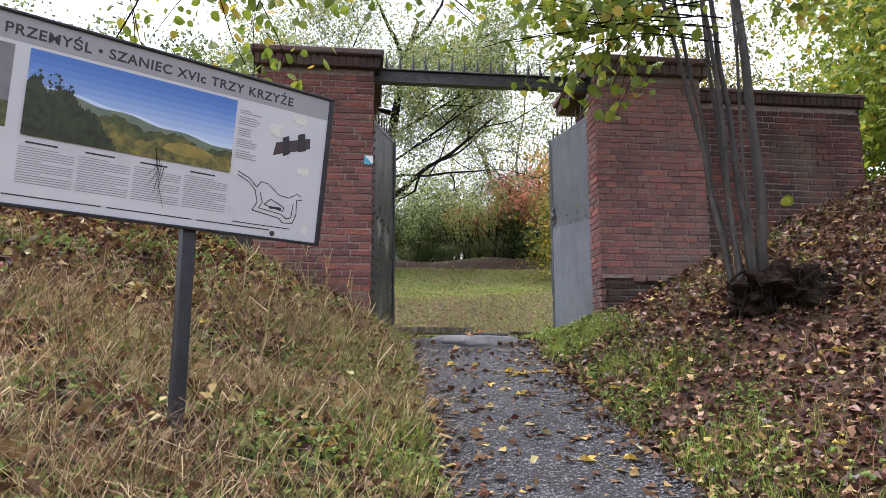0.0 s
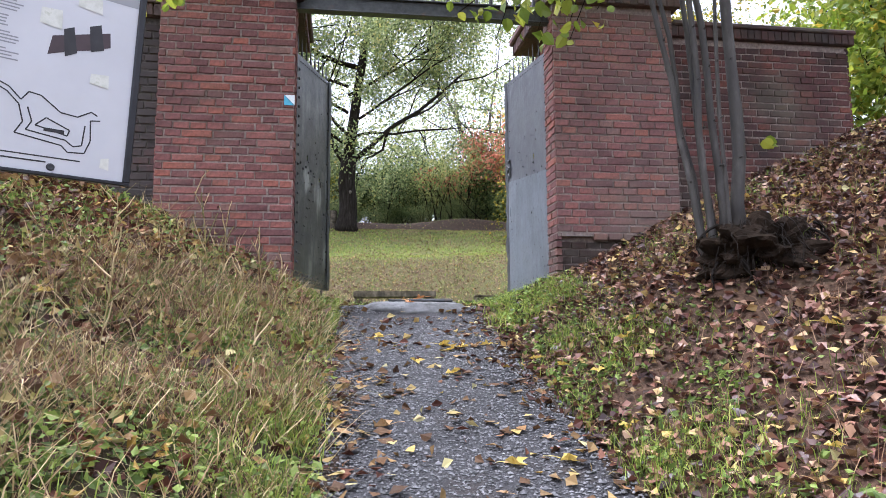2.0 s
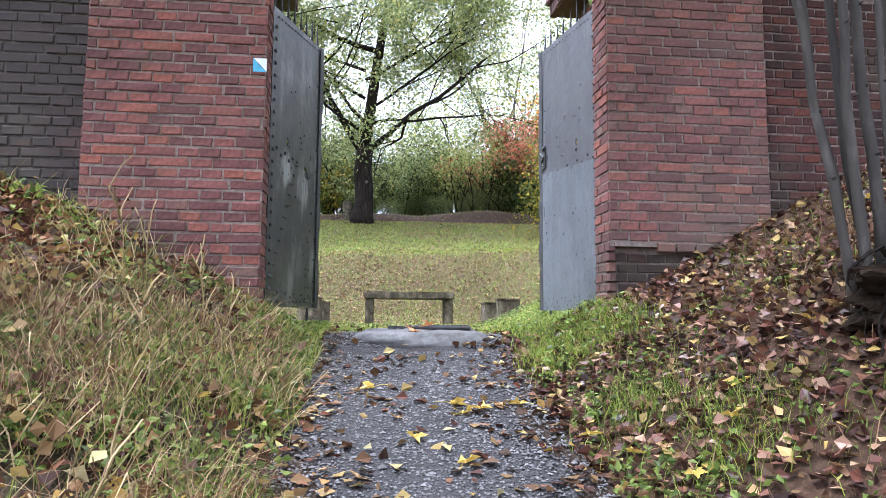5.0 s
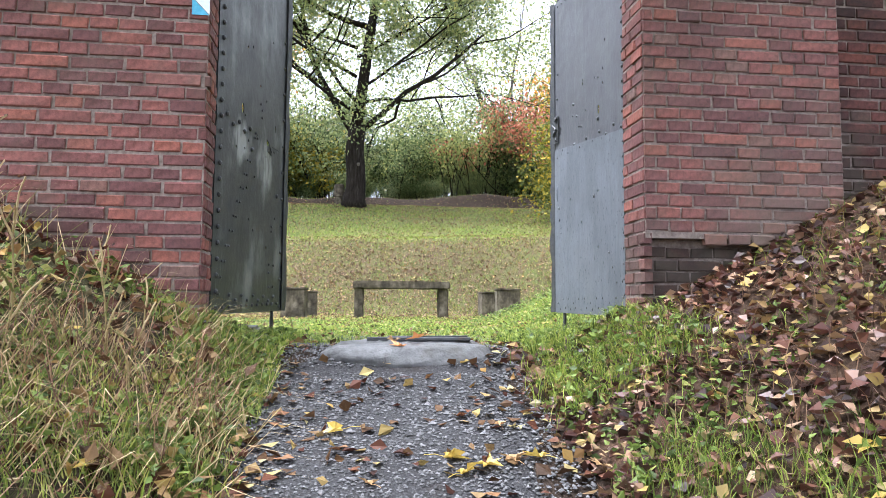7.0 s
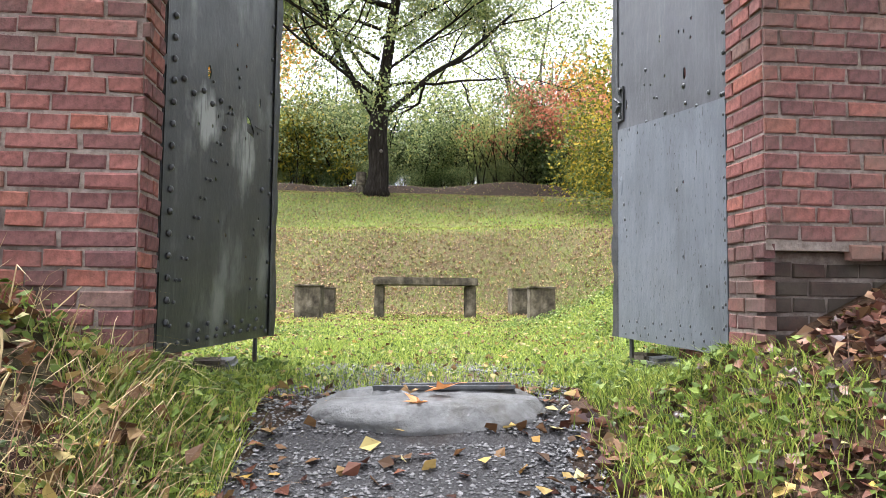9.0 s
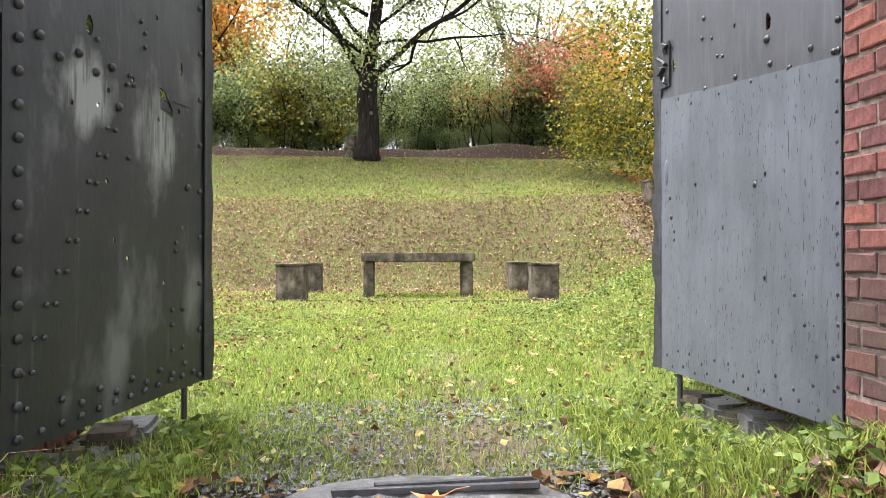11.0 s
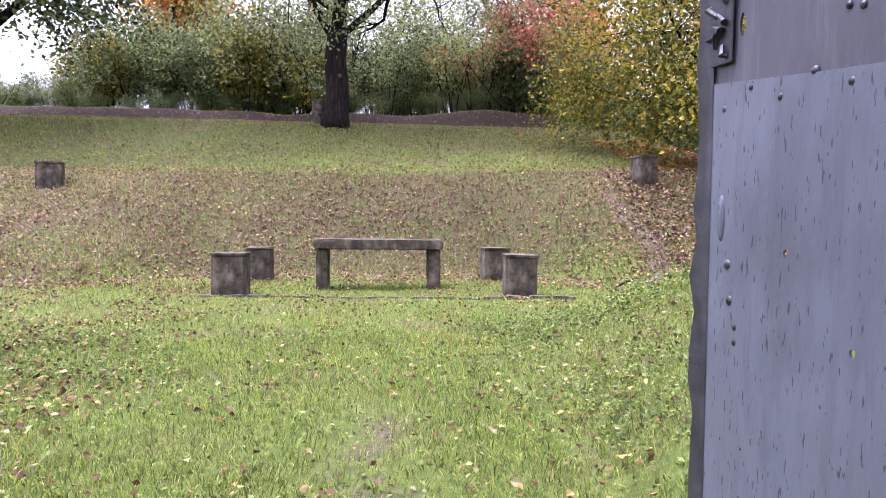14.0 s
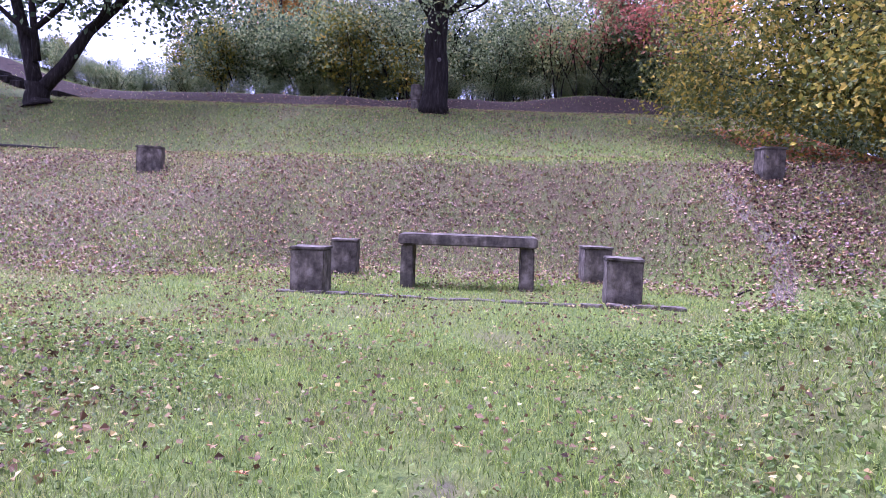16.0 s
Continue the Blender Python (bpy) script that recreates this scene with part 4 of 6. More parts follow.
# the row of flush edging stones in front of the table
for k in range(16):
    x = -2.1 + k * 0.335
    y = 9.95 - 0.055 * max(0, k - 4) * 0.9
    ob = part("edging_stone", worn_block(0, 0.30, 0, 0.16, -0.06, 0.02 if k < 12 else 0.05, k + 40, 0.01), M["concrete"], None)
    ob.matrix_basis = pose(x, y, gz(x, y), random.uniform(-3, 3), random.uniform(-3, 3), -4 + random.uniform(-5, 5))
    tagged(ob, "flat overgrown concrete edging stone in the grass", "edging stone", "edging stones")

# ---- information board ----
def text_mesh(words, width, depth=0.0006):
    c = bpy.data.curves.new("lettering", "FONT")
    c.body, c.size, c.extrude = words, 1.0, 0.0
    c.offset, c.space_character = 0.02, 1.1
    o = bpy.data.objects.new("lettering", c)
    scene.collection.objects.link(o)
    me = bpy.data.meshes.new_from_object(o.evaluated_get(bpy.context.evaluated_depsgraph_get()))
    bpy.data.objects.remove(o)
    xs = [v.co.x for v in me.vertices]
    lo, k = min(xs), width / (max(xs) - min(xs))
    for v in me.vertices:
        v.co = Vector(((v.co.x - lo) * k, 0, v.co.y * k))
    me.materials.clear()
    me.materials.append(M["ink"])
    return me


def build_sign():
    dx, dy = 0.832, 0.555
    m = Matrix(((dx, -dy, 0, -1.560), (dy, dx, 0, -3.985), (0, 0, 1, 0.165), (0, 0, 0, 1))) @ pose(-0.02, 0, 0, 9) @ Matrix.Diagonal((1.045, 1, 1, 1))
    s = thing("information_board", "large white printed information board on a dark steel post", "sign", m)
    w, h = 1.68, 0.75
    panel = part("panel", box(-w, -0.012, -0.010, 0.012, 0.012, h - 0.012, 0.002), M["board"], s, "white printed panel with stuck-on scraps")
    for b in ((-w, 0.0, 0.0, 0.013), (-w, 0.0, h - 0.013, h), (-0.022, 0.0, 0.0131, h - 0.0131)):
        part("frame", box(b[0], b[1], -0.022, 0.03, b[2], b[3], 0.003), M["board_frame"], s)
    part("rear_channel", box(-w, -0.03, 0.03, 0.06, 0.2, 0.26, 0.004), M["board_frame"], s)

    def flat(name, pts, mat, lift=1, label=""):
        bm = bmesh.new()
        bm.faces.new([bm.verts.new((x, -0.010 - 0.0008 * lift, z)) for x, z in pts])
        return part(name, bm, mat, panel, label)

    def rect(name, x0, x1, z0, z1, mat, lift=1, label=""):
        return flat(name, [(x0, z0), (x1, z0), (x1, z1), (x0, z1)], mat, lift, label)

    rect("header_strip", -w, -0.024, h - 0.115, h - 0.014, M["board_grey"], 1, "grey title strip")
    title = part("lettering", text_mesh("A PRZEMY\u015aL \u2022 SZANIEC XVIc TRZY KRZY\u017bE", 1.225), None, panel, "black capital lettering", pose(-1.438, -0.0125, h - 0.090))
    # landscape photograph
    x0, x1, z0, z1 = -1.285, -0.478, 0.285, 0.622
    for k in range(9):
        f = k / 8
        c = (0.06 + 0.42 * (1 - f) ** 1.6, 0.16 + 0.42 * (1 - f) ** 1.4, 0.46 + 0.28 * (1 - f))
        tint = surface("photo_sky", [(0.3, c), (0.7, tuple(v * 1.06 for v in c))], 3, 0.35, 0.0)
        zz = z0 + 0.10 + (z1 - z0 - 0.10) * k / 9
        rect("photo_sky", x0, x1, zz, zz + (z1 - z0 - 0.10) / 9 + 0.0002, tint, 1, "printed blue sky")
    n = 60
    rnd = random.Random(8)
    for lift, drop, wave, mat in ((3, 0.0, 0.004, "photo_haze"), (4, 0.012, 0.006, "photo_far"), (5, 0.045, 0.012, "photo_wood"), (6, 0.10, 0.016, "photo_near")):
        hill = []
        for k in range(n + 1):
            f = k / n
            z = z0 + 0.215 - 0.105 * f - drop * (1 - 0.3 * f) + wave * (math.sin(k * 0.37 + lift) + 0.8 * rnd.uniform(-1, 1) * (lift > 4))
            hill.append((x0 + (x1 - x0) * f, max(z, z0 + 0.004)))
        flat("photo_hill", [(x0, z0), (x1, z0)] + hill[::-1], M[mat], lift)
    flat("photo_field", [(x1 - 0.30, z0 + 0.05), (x1 - 0.22, z0 + 0.032), (x1 - 0.12, z0 + 0.035), (x1 - 0.08, z0 + 0.06), (x1 - 0.14, z0 + 0.085), (x1 - 0.22, z0 + 0.09), (x1 - 0.28, z0 + 0.075)], M["photo_field"], 7)
    # leafy bush at the edge of the photograph: a dark mass with ragged sprigs
    bush = []
    for k in range(90):
        a = k / 89
        bush.append((x0 + 0.33 * a, z0 + 0.20 * (1 - a ** 2.4) + 0.03 * math.sin(a * 19) * (1 - a) + 0.028 * rnd.random()))
    flat("photo_bush", [(x0, z0), (x0 + 0.33, z0)] + bush[::-1], M["photo_bush"], 8)
    for k in range(70):
        a = rnd.random() ** 1.4
        cx, cz = x0 + 0.006 + 0.27 * a, z0 + 0.205 * (1 - a ** 2) + rnd.uniform(-0.02, 0.075) * (1 if 0.1 < a < 0.6 else 0.4)
        q = rnd.uniform(0.004, 0.011)
        flat("photo_leaf", [(max(x0, cx + q * math.cos(2.1 * i + k)), cz + q * math.sin(2.1 * i + k)) for i in range(3)], M["photo_bush"], 9)
    rect("photo_grey", -1.61, -1.335, 0.40, 0.62, M["photo_grey"], 1, "second printed photograph")
    rect("photo_meadow", -1.61, -1.335, 0.30, 0.40, M["photo_wood"], 1)
    # columns of small print as plain bars
    for c in range(4):
        cx = x0 + c * 0.205
        rect("column_heading", cx + 0.02, cx + 0.13, 0.254, 0.261, M["ink"], 1)
        for k in range(15):
            rect("text_line", cx, cx + 0.19 * (rnd.uniform(0.35, 0.8) if k in (4, 9, 14) else 1), 0.098 + k * 0.0098, 0.1015 + k * 0.0098, M["ink_grey"], 1)
    for k in range(22):
        if k % 5 != 4:
            rect("text_line", -0.462, -0.462 + rnd.uniform(0.05, 0.12), 0.36 + k * 0.0105, 0.3645 + k * 0.0105, M["ink_grey"], 1)
    for k in range(3):
        rect("caption_line", -1.32 + k * 0.36, -0.98 + k * 0.36, 0.045, 0.050, M["ink"], 1)
    # plan of the fort
    plan = [[(-0.44, 0.30), (-0.38, 0.275), (-0.345, 0.24)], [(-0.44, 0.285), (-0.385, 0.26), (-0.35, 0.225)], [(-0.345, 0.24), (-0.325, 0.27), (-0.29, 0.265), (-0.23, 0.22), (-0.18, 0.215), (-0.14, 0.24), (-0.12, 0.23)],
            [(-0.35, 0.225), (-0.335, 0.17), (-0.355, 0.13), (-0.22, 0.11), (-0.20, 0.09), (-0.15, 0.095), (-0.135, 0.14), (-0.14, 0.21), (-0.11, 0.215)],
            [(-0.325, 0.22), (-0.31, 0.175), (-0.325, 0.145), (-0.21, 0.13), (-0.185, 0.112), (-0.16, 0.12), (-0.155, 0.19)], [(-0.30, 0.165), (-0.27, 0.195), (-0.20, 0.165), (-0.205, 0.145), (-0.30, 0.165)], [(-0.44, 0.065), (-0.16, 0.065)]]
    for line in plan:
        for (ax, az), (bx, bz) in zip(line, line[1:]):
            d = Vector((bx - ax, bz - az)).normalized() * 0.0022
            flat("plan_line", [(ax - d.y, az + d.x), (ax + d.y, az - d.x), (bx + d.y, bz - d.x), (bx - d.y, bz + d.x)], M["ink"], 1)
    rect("plan_core", -0.275, -0.215, 0.15, 0.162, M["ink"], 2)
    flat("plan_drawing", [(-0.285, 0.405), (-0.275, 0.47), (-0.105, 0.525), (-0.10, 0.475), (-0.16, 0.45), (-0.225, 0.43)], M["plan_maroon"], 1, "dark maroon drawing of the casemate")
    flat("plan_block", [(-0.235, 0.41), (-0.245, 0.50), (-0.215, 0.515), (-0.20, 0.43)], M["ink"], 2)
    flat("plan_block", [(-0.16, 0.445), (-0.17, 0.53), (-0.135, 0.545), (-0.12, 0.46)], M["ink"], 2)
    for ax, az, ww, hh in ((-0.21, 0.585, 0.075, 0.045), (-0.315, 0.50, 0.065, 0.06), (-0.155, 0.335, 0.06, 0.042), (-0.10, 0.05, 0.03, 0.04)):
        flat("paper_scrap", [(ax, az + 0.004), (ax + ww, az - 0.004), (ax + ww - 0.003, az + hh), (ax + 0.002, az + hh - 0.005)], M["paper"], 3, "torn scrap of pale paper")
    bm = bmesh.new()
    bmesh.ops.create_cone(bm, cap_ends=True, segments=14, radius1=0.013, radius2=0.009, depth=0.008)
    part("bolt", bm, M["iron"], panel, m=pose(-0.245, -0.014, 0.033, 90, 0, 0))
    # the dead sprig that hangs over the print
    bm = bmesh.new()
    for k in range(5):
        a = Vector((-0.80 + 0.01 * k, -0.015, 0.33 - 0.02 * k))
        tube(bm, [a, a + Vector((0.01 - 0.006 * k, -0.004, -0.08)), a + Vector((-0.035 + 0.012 * k, -0.003, -0.13 - 0.01 * k))], [0.0012, 0.001, 0.0006], 4)
    part("dead_sprig", bm, M["root"], s)
    # the post stands straight behind the panel
    bm = box(-0.028, 0.028, -0.03, 0.03, -1.55, 0.12, 0.004)
    part("post", bm, M["board_frame"], s, "square dark steel post", pose(-0.615, 0.045, 0.06, -9, 0, 0))
    part("post_bracket", box(-0.66, -0.57, 0.012, 0.03, 0.0, 0.6, 0.003), M["board_frame"], s)


build_sign()


# ---- leaves and blades in bulk ----
RS = np.random.RandomState(5)


def blade_mesh(name, pts, height, width, lean, mat, rs=RS, far=False):
    """Bent blades that stand on the ground at the given places."""
    n = len(pts)
    z = ground_z(pts[:, 0], pts[:, 1]) - 0.01
    a, b = rs.uniform(0, 2 * np.pi, n), rs.uniform(0, 2 * np.pi, n)
    h = height * rs.uniform(0.5, 1.25, n)
    w = width * rs.uniform(0.6, 1.3, n)
    le = lean * rs.uniform(0.2, 1.2, n) * h
    side = np.stack([np.cos(a), np.sin(a), np.zeros(n)], 1) * w[:, None]
    out = np.stack([np.cos(b), np.sin(b), np.zeros(n)], 1)
    base = np.stack([pts[:, 0], pts[:, 1], z], 1)
    up = np.array([0, 0, 1.0])
    mid = base + out * (le * 0.35)[:, None] + up * (h * 0.6)[:, None]
    tip = base + out * le[:, None] + up * (h * np.sqrt(np.clip(1 - 0.35 * (le / h) ** 2, 0.15, 1)))[:, None]
    if far:
        return np_mesh(name, np.stack([base - side, base + side, tip], 1).reshape(-1, 3), np.arange(n * 3).reshape(n, 3), mat)
    v = np.stack([base - side, base + side, mid - side * 0.7, mid + side * 0.7, tip], 1).reshape(-1, 3)
    o = (np.arange(n) * 5)[:, None, None]
    f = (np.array([[0, 1, 3], [0, 3, 2], [2, 3, 4]])[None] + o).reshape(-1, 3)
    return np_mesh(name, v, f, mat)


def leaf_cloud(name, pos, size, mat, rs=RS, flat=0.0, long=1.5, far=False):
    """Folded leaves at the given places; flat 1: lying, 0: turned any way."""
    n = len(pos)
    d = rs.normal(size=(n, 3))
    d[:, 2] *= (1 - flat)
    d /= np.linalg.norm(d, axis=1)[:, None]
    q = rs.normal(size=(n, 3))
    q[:, 2] *= (1 - flat)
    s = np.cross(np.cross(d, q), d)
    s /= np.linalg.norm(s, axis=1)[:, None] + 1e-9
    nn = np.cross(d, s)
    k = (size * rs.uniform(0.6, 1.35, n))[:, None]
    a, b = d * k * long / 2, s * k / 2
    lift = nn * k * rs.uniform(0.05, 0.3, n)[:, None]
    if far:
        v = np.stack([pos - a, pos - b + lift, pos + a, pos + b + lift], 1).reshape(-1, 3)
        return np_mesh(name, v, (np.array([[0, 2, 1], [0, 3, 2]])[None] + (np.arange(n) * 4)[:, None, None]).reshape(-1, 3), mat)
    v = np.stack([pos - a, pos - a * 0.2 - b + lift, pos + a, pos - a * 0.2 + b + lift, pos - a * 0.1], 1).reshape(-1, 3)
    o = (np.arange(n) * 5)[:, None, None]
    f = (np.array([[0, 4, 1], [4, 2, 1], [0, 3, 4], [4, 3, 2]])[None] + o).reshape(-1, 3)
    return np_mesh(name, v, f, mat)


def stuff(name, me, label, category):
    return tagged(new(name, me), label, category, kind="stuff")


def places(n, x0, x1, y0, y1, keep, rs=RS):
    out = []
    got = 0
    while got < n:
        p = np.stack([rs.uniform(x0, x1, n), rs.uniform(y0, y1, n)], 1)
        p = p[rs.uniform(0, 1, n) < keep(p[:, 0], p[:, 1])]
        out.append(p)
        got += len(p)
    return np.concatenate(out)[:n]


def off_path(x, y):
    return np.where(y < 0.2, smooth(-0.82, -1.05, x) + smooth(0.44, 0.62, x), 1.0)


def clumps(x, y, f, seed):
    return np.clip(0.5 + 1.1 * fbm(x, y, f, seed), 0.03, 1)


def free_of_walls(x, y):
    return np.where((y > -0.05) & (y < 1.35) & (np.abs(x) > np.where(y < 0.36, 1.27, 1.43)) & (np.abs(x) < 6.5), 0.0, 1.0)


# banks before the gate
def lying(name, p, low, high, size, mat, label, category="leaf litter", flat=0.6, long=1.25, far=False):
    z = ground_z(p[:, 0], p[:, 1])[:, None] + RS.uniform(low, high, (len(p), 1))
    stuff(name, leaf_cloud(name, np.hstack([p, z]), size, M[mat], flat=flat, long=long, far=far), label, category)


left_bank = lambda x, y: off_path(x, y) * free_of_walls(x, y) * clumps(x, y, 3.0, 21)
shady = lambda x, y: smooth(-1.9, -2.8, x) * smooth(-3.4, -1.2, y)
p = places(17000, -5.5, -0.8, -7.5, 0.0, lambda x, y: left_bank(x, y) * (1 - 0.9 * shady(x, y)))
stuff("dry_grass", blade_mesh("dry_grass", p, 0.27, 0.0030, 1.9, M["dry_grass"]), "tangled straw-coloured dry grass on the bank", "grass")
p = places(9000, -5.5, -0.95, -7.5, -0.2, lambda x, y: left_bank(x, y) * clumps(x, y, 1.7, 28) * (1 - 0.8 * shady(x, y)))
stuff("dead_stalks", blade_mesh("dead_stalks", p, 0.36, 0.0022, 1.6, M["dead_stalk"]), "russet dead stalks leaning over the bank", "stalks")
p = places(13000, -5.5, -0.75, -7.5, 0.1, lambda x, y: left_bank(x, y) * clumps(x, y, 2.2, 29) * (0.06 + 0.94 * smooth(-1.9, -1.0, x)))
stuff("bank_grass", blade_mesh("bank_grass", p, 0.15, 0.0028, 0.9, M["turf"]), "green grass tufts along the path's edge", "grass")
p = places(19000, -6, -0.8, -7.5, 0.1, lambda x, y: left_bank(x, y) * clumps(x, y, 6, 22))
lying("bank_weeds", p, 0.01, 0.10, 0.034, "clover", "low green weeds on the grassy bank", "weeds", 0.45, 1.5)
p = places(5000, -1.9, -0.78, -7.5, 0.1, lambda x, y: off_path(x, y) * free_of_walls(x, y) * clumps(x, y, 4, 44) ** 2)
lying("edge_weeds", p, 0.01, 0.11, 0.030, "clover", "fresh broad-leaved weeds along the path", "weeds", 0.4, 1.7)
right_bank = lambda x, y: off_path(x, y) * free_of_walls(x, y)
p = places(9000, 0.45, 6.5, -7.5, 0.1, lambda x, y: right_bank(x, y) * clumps(x, y, 2.6, 23) ** 2)
lying("ivy", p, 0.005, 0.05, 0.024, "clover", "dark green ground cover on the leafy bank", "ground cover", 0.5, 1.5)
p = places(1900, 0.46, 1.25, -7.5, 0.1, lambda x, y: right_bank(x, y) * clumps(x, y, 4, 45) ** 2)
lying("edge_weeds", p, 0.01, 0.08, 0.026, "clover", "fresh broad-leaved weeds along the path", "weeds", 0.4, 1.7)
p = places(8000, 0.4, 5.0, -7.5, 0.1, lambda x, y: right_bank(x, y) * clumps(x, y, 3, 24) ** 2 * (1 - 0.94 * smooth(0.8, 1.5, x)))
stuff("bank_grass", blade_mesh("bank_grass", p, 0.13, 0.0026, 0.9, M["turf"]), "sparse green grass at the foot of the bank", "grass")
p = places(3000, 0.8, 4.5, -7.5, -0.4, lambda x, y: right_bank(x, y) * clumps(x, y, 2, 27))
stuff("dry_stems", blade_mesh("dry_stems", p, 0.24, 0.0020, 1.0, M["dead_stalk"]), "thin dead stems on the leafy bank", "stems")
p = places(30000, 0.40, 6.5, -7.5, 0.1, lambda x, y: right_bank(x, y) * (0.35 + 0.65 * clumps(x, y, 2.5, 25)))
lying("leaf_litter", p, 0.004, 0.055, 0.050, "litter_wet", "wet dark brown fallen leaves thick on the bank")
p = places(14000, -6, -0.75, -7.5, 0.1, lambda x, y: off_path(x, y) * free_of_walls(x, y) * (0.25 + smooth(-1.8, -3.0, x) * smooth(-4, -1, y)))
lying("leaf_litter", p, 0.01, 0.07, 0.060, "litter", "scattered brown leaves in the grass", flat=0.55)
p = places(2600, -5.0, -0.85, -7.5, 0.0, lambda x, y: off_path(x, y) * free_of_walls(x, y) * clumps(x, y, 2.6, 49))
lying("leaf_litter", p, 0.06, 0.16, 0.055, "litter_pale", "dry tan leaves caught in the bank's grass", flat=0.4)
p = places(650, -1.05, 0.62, -7.5, 0.6, lambda x, y: 0.25 + 0.75 * smooth(0.35, 0.75, np.abs(x + 0.2)))
lying("leaf_litter", p, 0.016, 0.036, 0.048, "litter", "small wet brown leaves on the path", flat=0.8, long=1.3)
p = places(900, -1.0, 0.6, -7.5, 0.6, lambda x, y: 0.4 + 0.6 * smooth(0.2, 0.7, np.abs(x + 0.2)))
lying("leaf_litter", p, 0.016, 0.034, 0.055, "litter_pale", "dry tan leaves on the path", flat=0.8, long=1.3)


def pebbles(n, x0, x1, y0, y1, size, keep, seed):
    rs = np.random.RandomState(seed)
    p = places(n, x0, x1, y0, y1, keep, rs)
    z = ground_z(p[:, 0], p[:, 1]) + 0.012
    c = np.stack([p[:, 0], p[:, 1], z], 1)
    oct_v = np.array([[1, 0, 0], [0, 1, 0], [-1, 0, 0], [0, -1, 0], [0, 0, 0.6], [0, 0, -0.6]])
    r = size * rs.uniform(0.45, 1.5, n) ** 1.2
    t = rs.uniform(0, 6.28, n)
    v = oct_v[None] * rs.uniform(0.55, 1.2, (n, 6, 1)) * r[:, None, None]
    v = np.stack([v[..., 0] * np.cos(t)[:, None] - v[..., 1] * np.sin(t)[:, None], v[..., 0] * np.sin(t)[:, None] + v[..., 1] * np.cos(t)[:, None], v[..., 2]], -1) + c[:, None]
    f = np.array([[0, 1, 4], [1, 2, 4], [2, 3, 4], [3, 0, 4], [1, 0, 5], [2, 1, 5], [3, 2, 5], [0, 3, 5]])[None] + (np.arange(n) * 6)[:, None, None]
    return np_mesh("gravel", v.reshape(-1, 3), f.reshape(-1, 3), M["pebble"])


stuff("gravel", pebbles(700, -0.92, 0.5, -6.5, 0.6, 0.017, lambda x, y: 1.0 + 0 * x, 64), "larger grey stones on the path", "gravel")
stuff("gravel", pebbles(30000, -0.95, 0.52, -6.5, 0.7, 0.0082, lambda x, y: 1.0 + 0 * x, 61), "loose dark crushed stone on the path", "gravel")
stuff("gravel", pebbles(2500, -0.8, 0.9, 0.5, 1.9, 0.010, lambda x, y: clumps(x, y, 4, 62), 63), "loose crushed stone among the grass in the gateway", "gravel")

for x0, x1 in ((0.62, 1.32), (-1.32, -0.85)):
    p = places(1000, x0, x1, -0.7, 1.5, lambda x, y: free_of_walls(x, y) * clumps(x, y, 6, 38))
    z = ground_z(p[:, 0], p[:, 1])[:, None] + RS.uniform(0.01, 0.10, (len(p), 1))
    stuff("gate_weeds", leaf_cloud("gate_weeds", np.hstack([p, z]), 0.028, M["clover"], flat=0.45), "fresh green weeds at the foot of the jamb", "weeds")
    p = places(5000, x0, x1, -0.7, 1.5, lambda x, y: free_of_walls(x, y) * (0.3 + clumps(x, y, 5, 39)))
    stuff("gate_grass", blade_mesh("gate_grass", p, 0.11, 0.0028, 0.9, M["turf"]), "fresh green grass at the foot of the jamb", "grass")
p = places(4200, 0.40, 6.5, -7.5, 0.1, lambda x, y: right_bank(x, y) * clumps(x, y, 3.1, 40))
z = ground_z(p[:, 0], p[:, 1])[:, None] + RS.uniform(0.02, 0.06, (len(p), 1))
stuff("leaf_litter", leaf_cloud("leaf_litter", np.hstack([p, z]), 0.046, M["litter_pale"], flat=0.55, long=1.25), "dry tan leaves over the bank", "leaf litter")

# court turf: short and bright, thinner on the slopes
lawn = lambda x, y: free_of_walls(x, y) * smooth(0.25, 0.7, y) * (0.55 + 0.45 * clumps(x, y, 2.5, 31)) * (1 - 0.7 * np.exp(-((x - 0.2) ** 2) / 0.06 - ((y - 3.5) ** 2) / 0.35)) * (1 - 0.6 * np.exp(-((x - 0.25) ** 2) / 0.12 - ((y - 2.3) ** 2) / 0.5)) * (1 - 0.75 * np.exp(-(x ** 2) / 0.35 - ((y - 1.05) ** 2) / 0.3))
p = places(130000, -4.5, 4.8, 0.4, 6.5, lawn)
stuff("lawn", blade_mesh("lawn", p, 0.060, 0.0026, 0.9, M["turf"]), "short bright green turf in the court", "grass")
p = places(120000, -8, 8, 6.0, 14.5, lambda x, y: lawn(x, y) * (1 - 0.7 * smooth(13, 14, y)))
stuff("lawn", blade_mesh("lawn", p, 0.06, 0.005, 0.9, M["turf"], far=True), "short bright green turf round the table", "grass")
crest_gap = lambda x, y: 1 - 0.92 * smooth(28.0, 28.6, y) * (1 - smooth(29.5, 29.9, y)) * (1 - smooth(8, 9.5, x))
terrace = lambda x, y: y - (17.0 - 0.28 * np.clip(x, -8, 5))
p = places(230000, -18, 13, 11.0, 31.0, lambda x, y: crest_gap(x, y) * (0.10 + 0.35 * clumps(x, y, 1.0, 46) + 0.55 * np.exp(-((terrace(x, y) - 0.4) / 0.8) ** 2) + 0.25 * smooth(0.6, 2.0, terrace(x, y)) * clumps(x, y, 0.8, 47)))
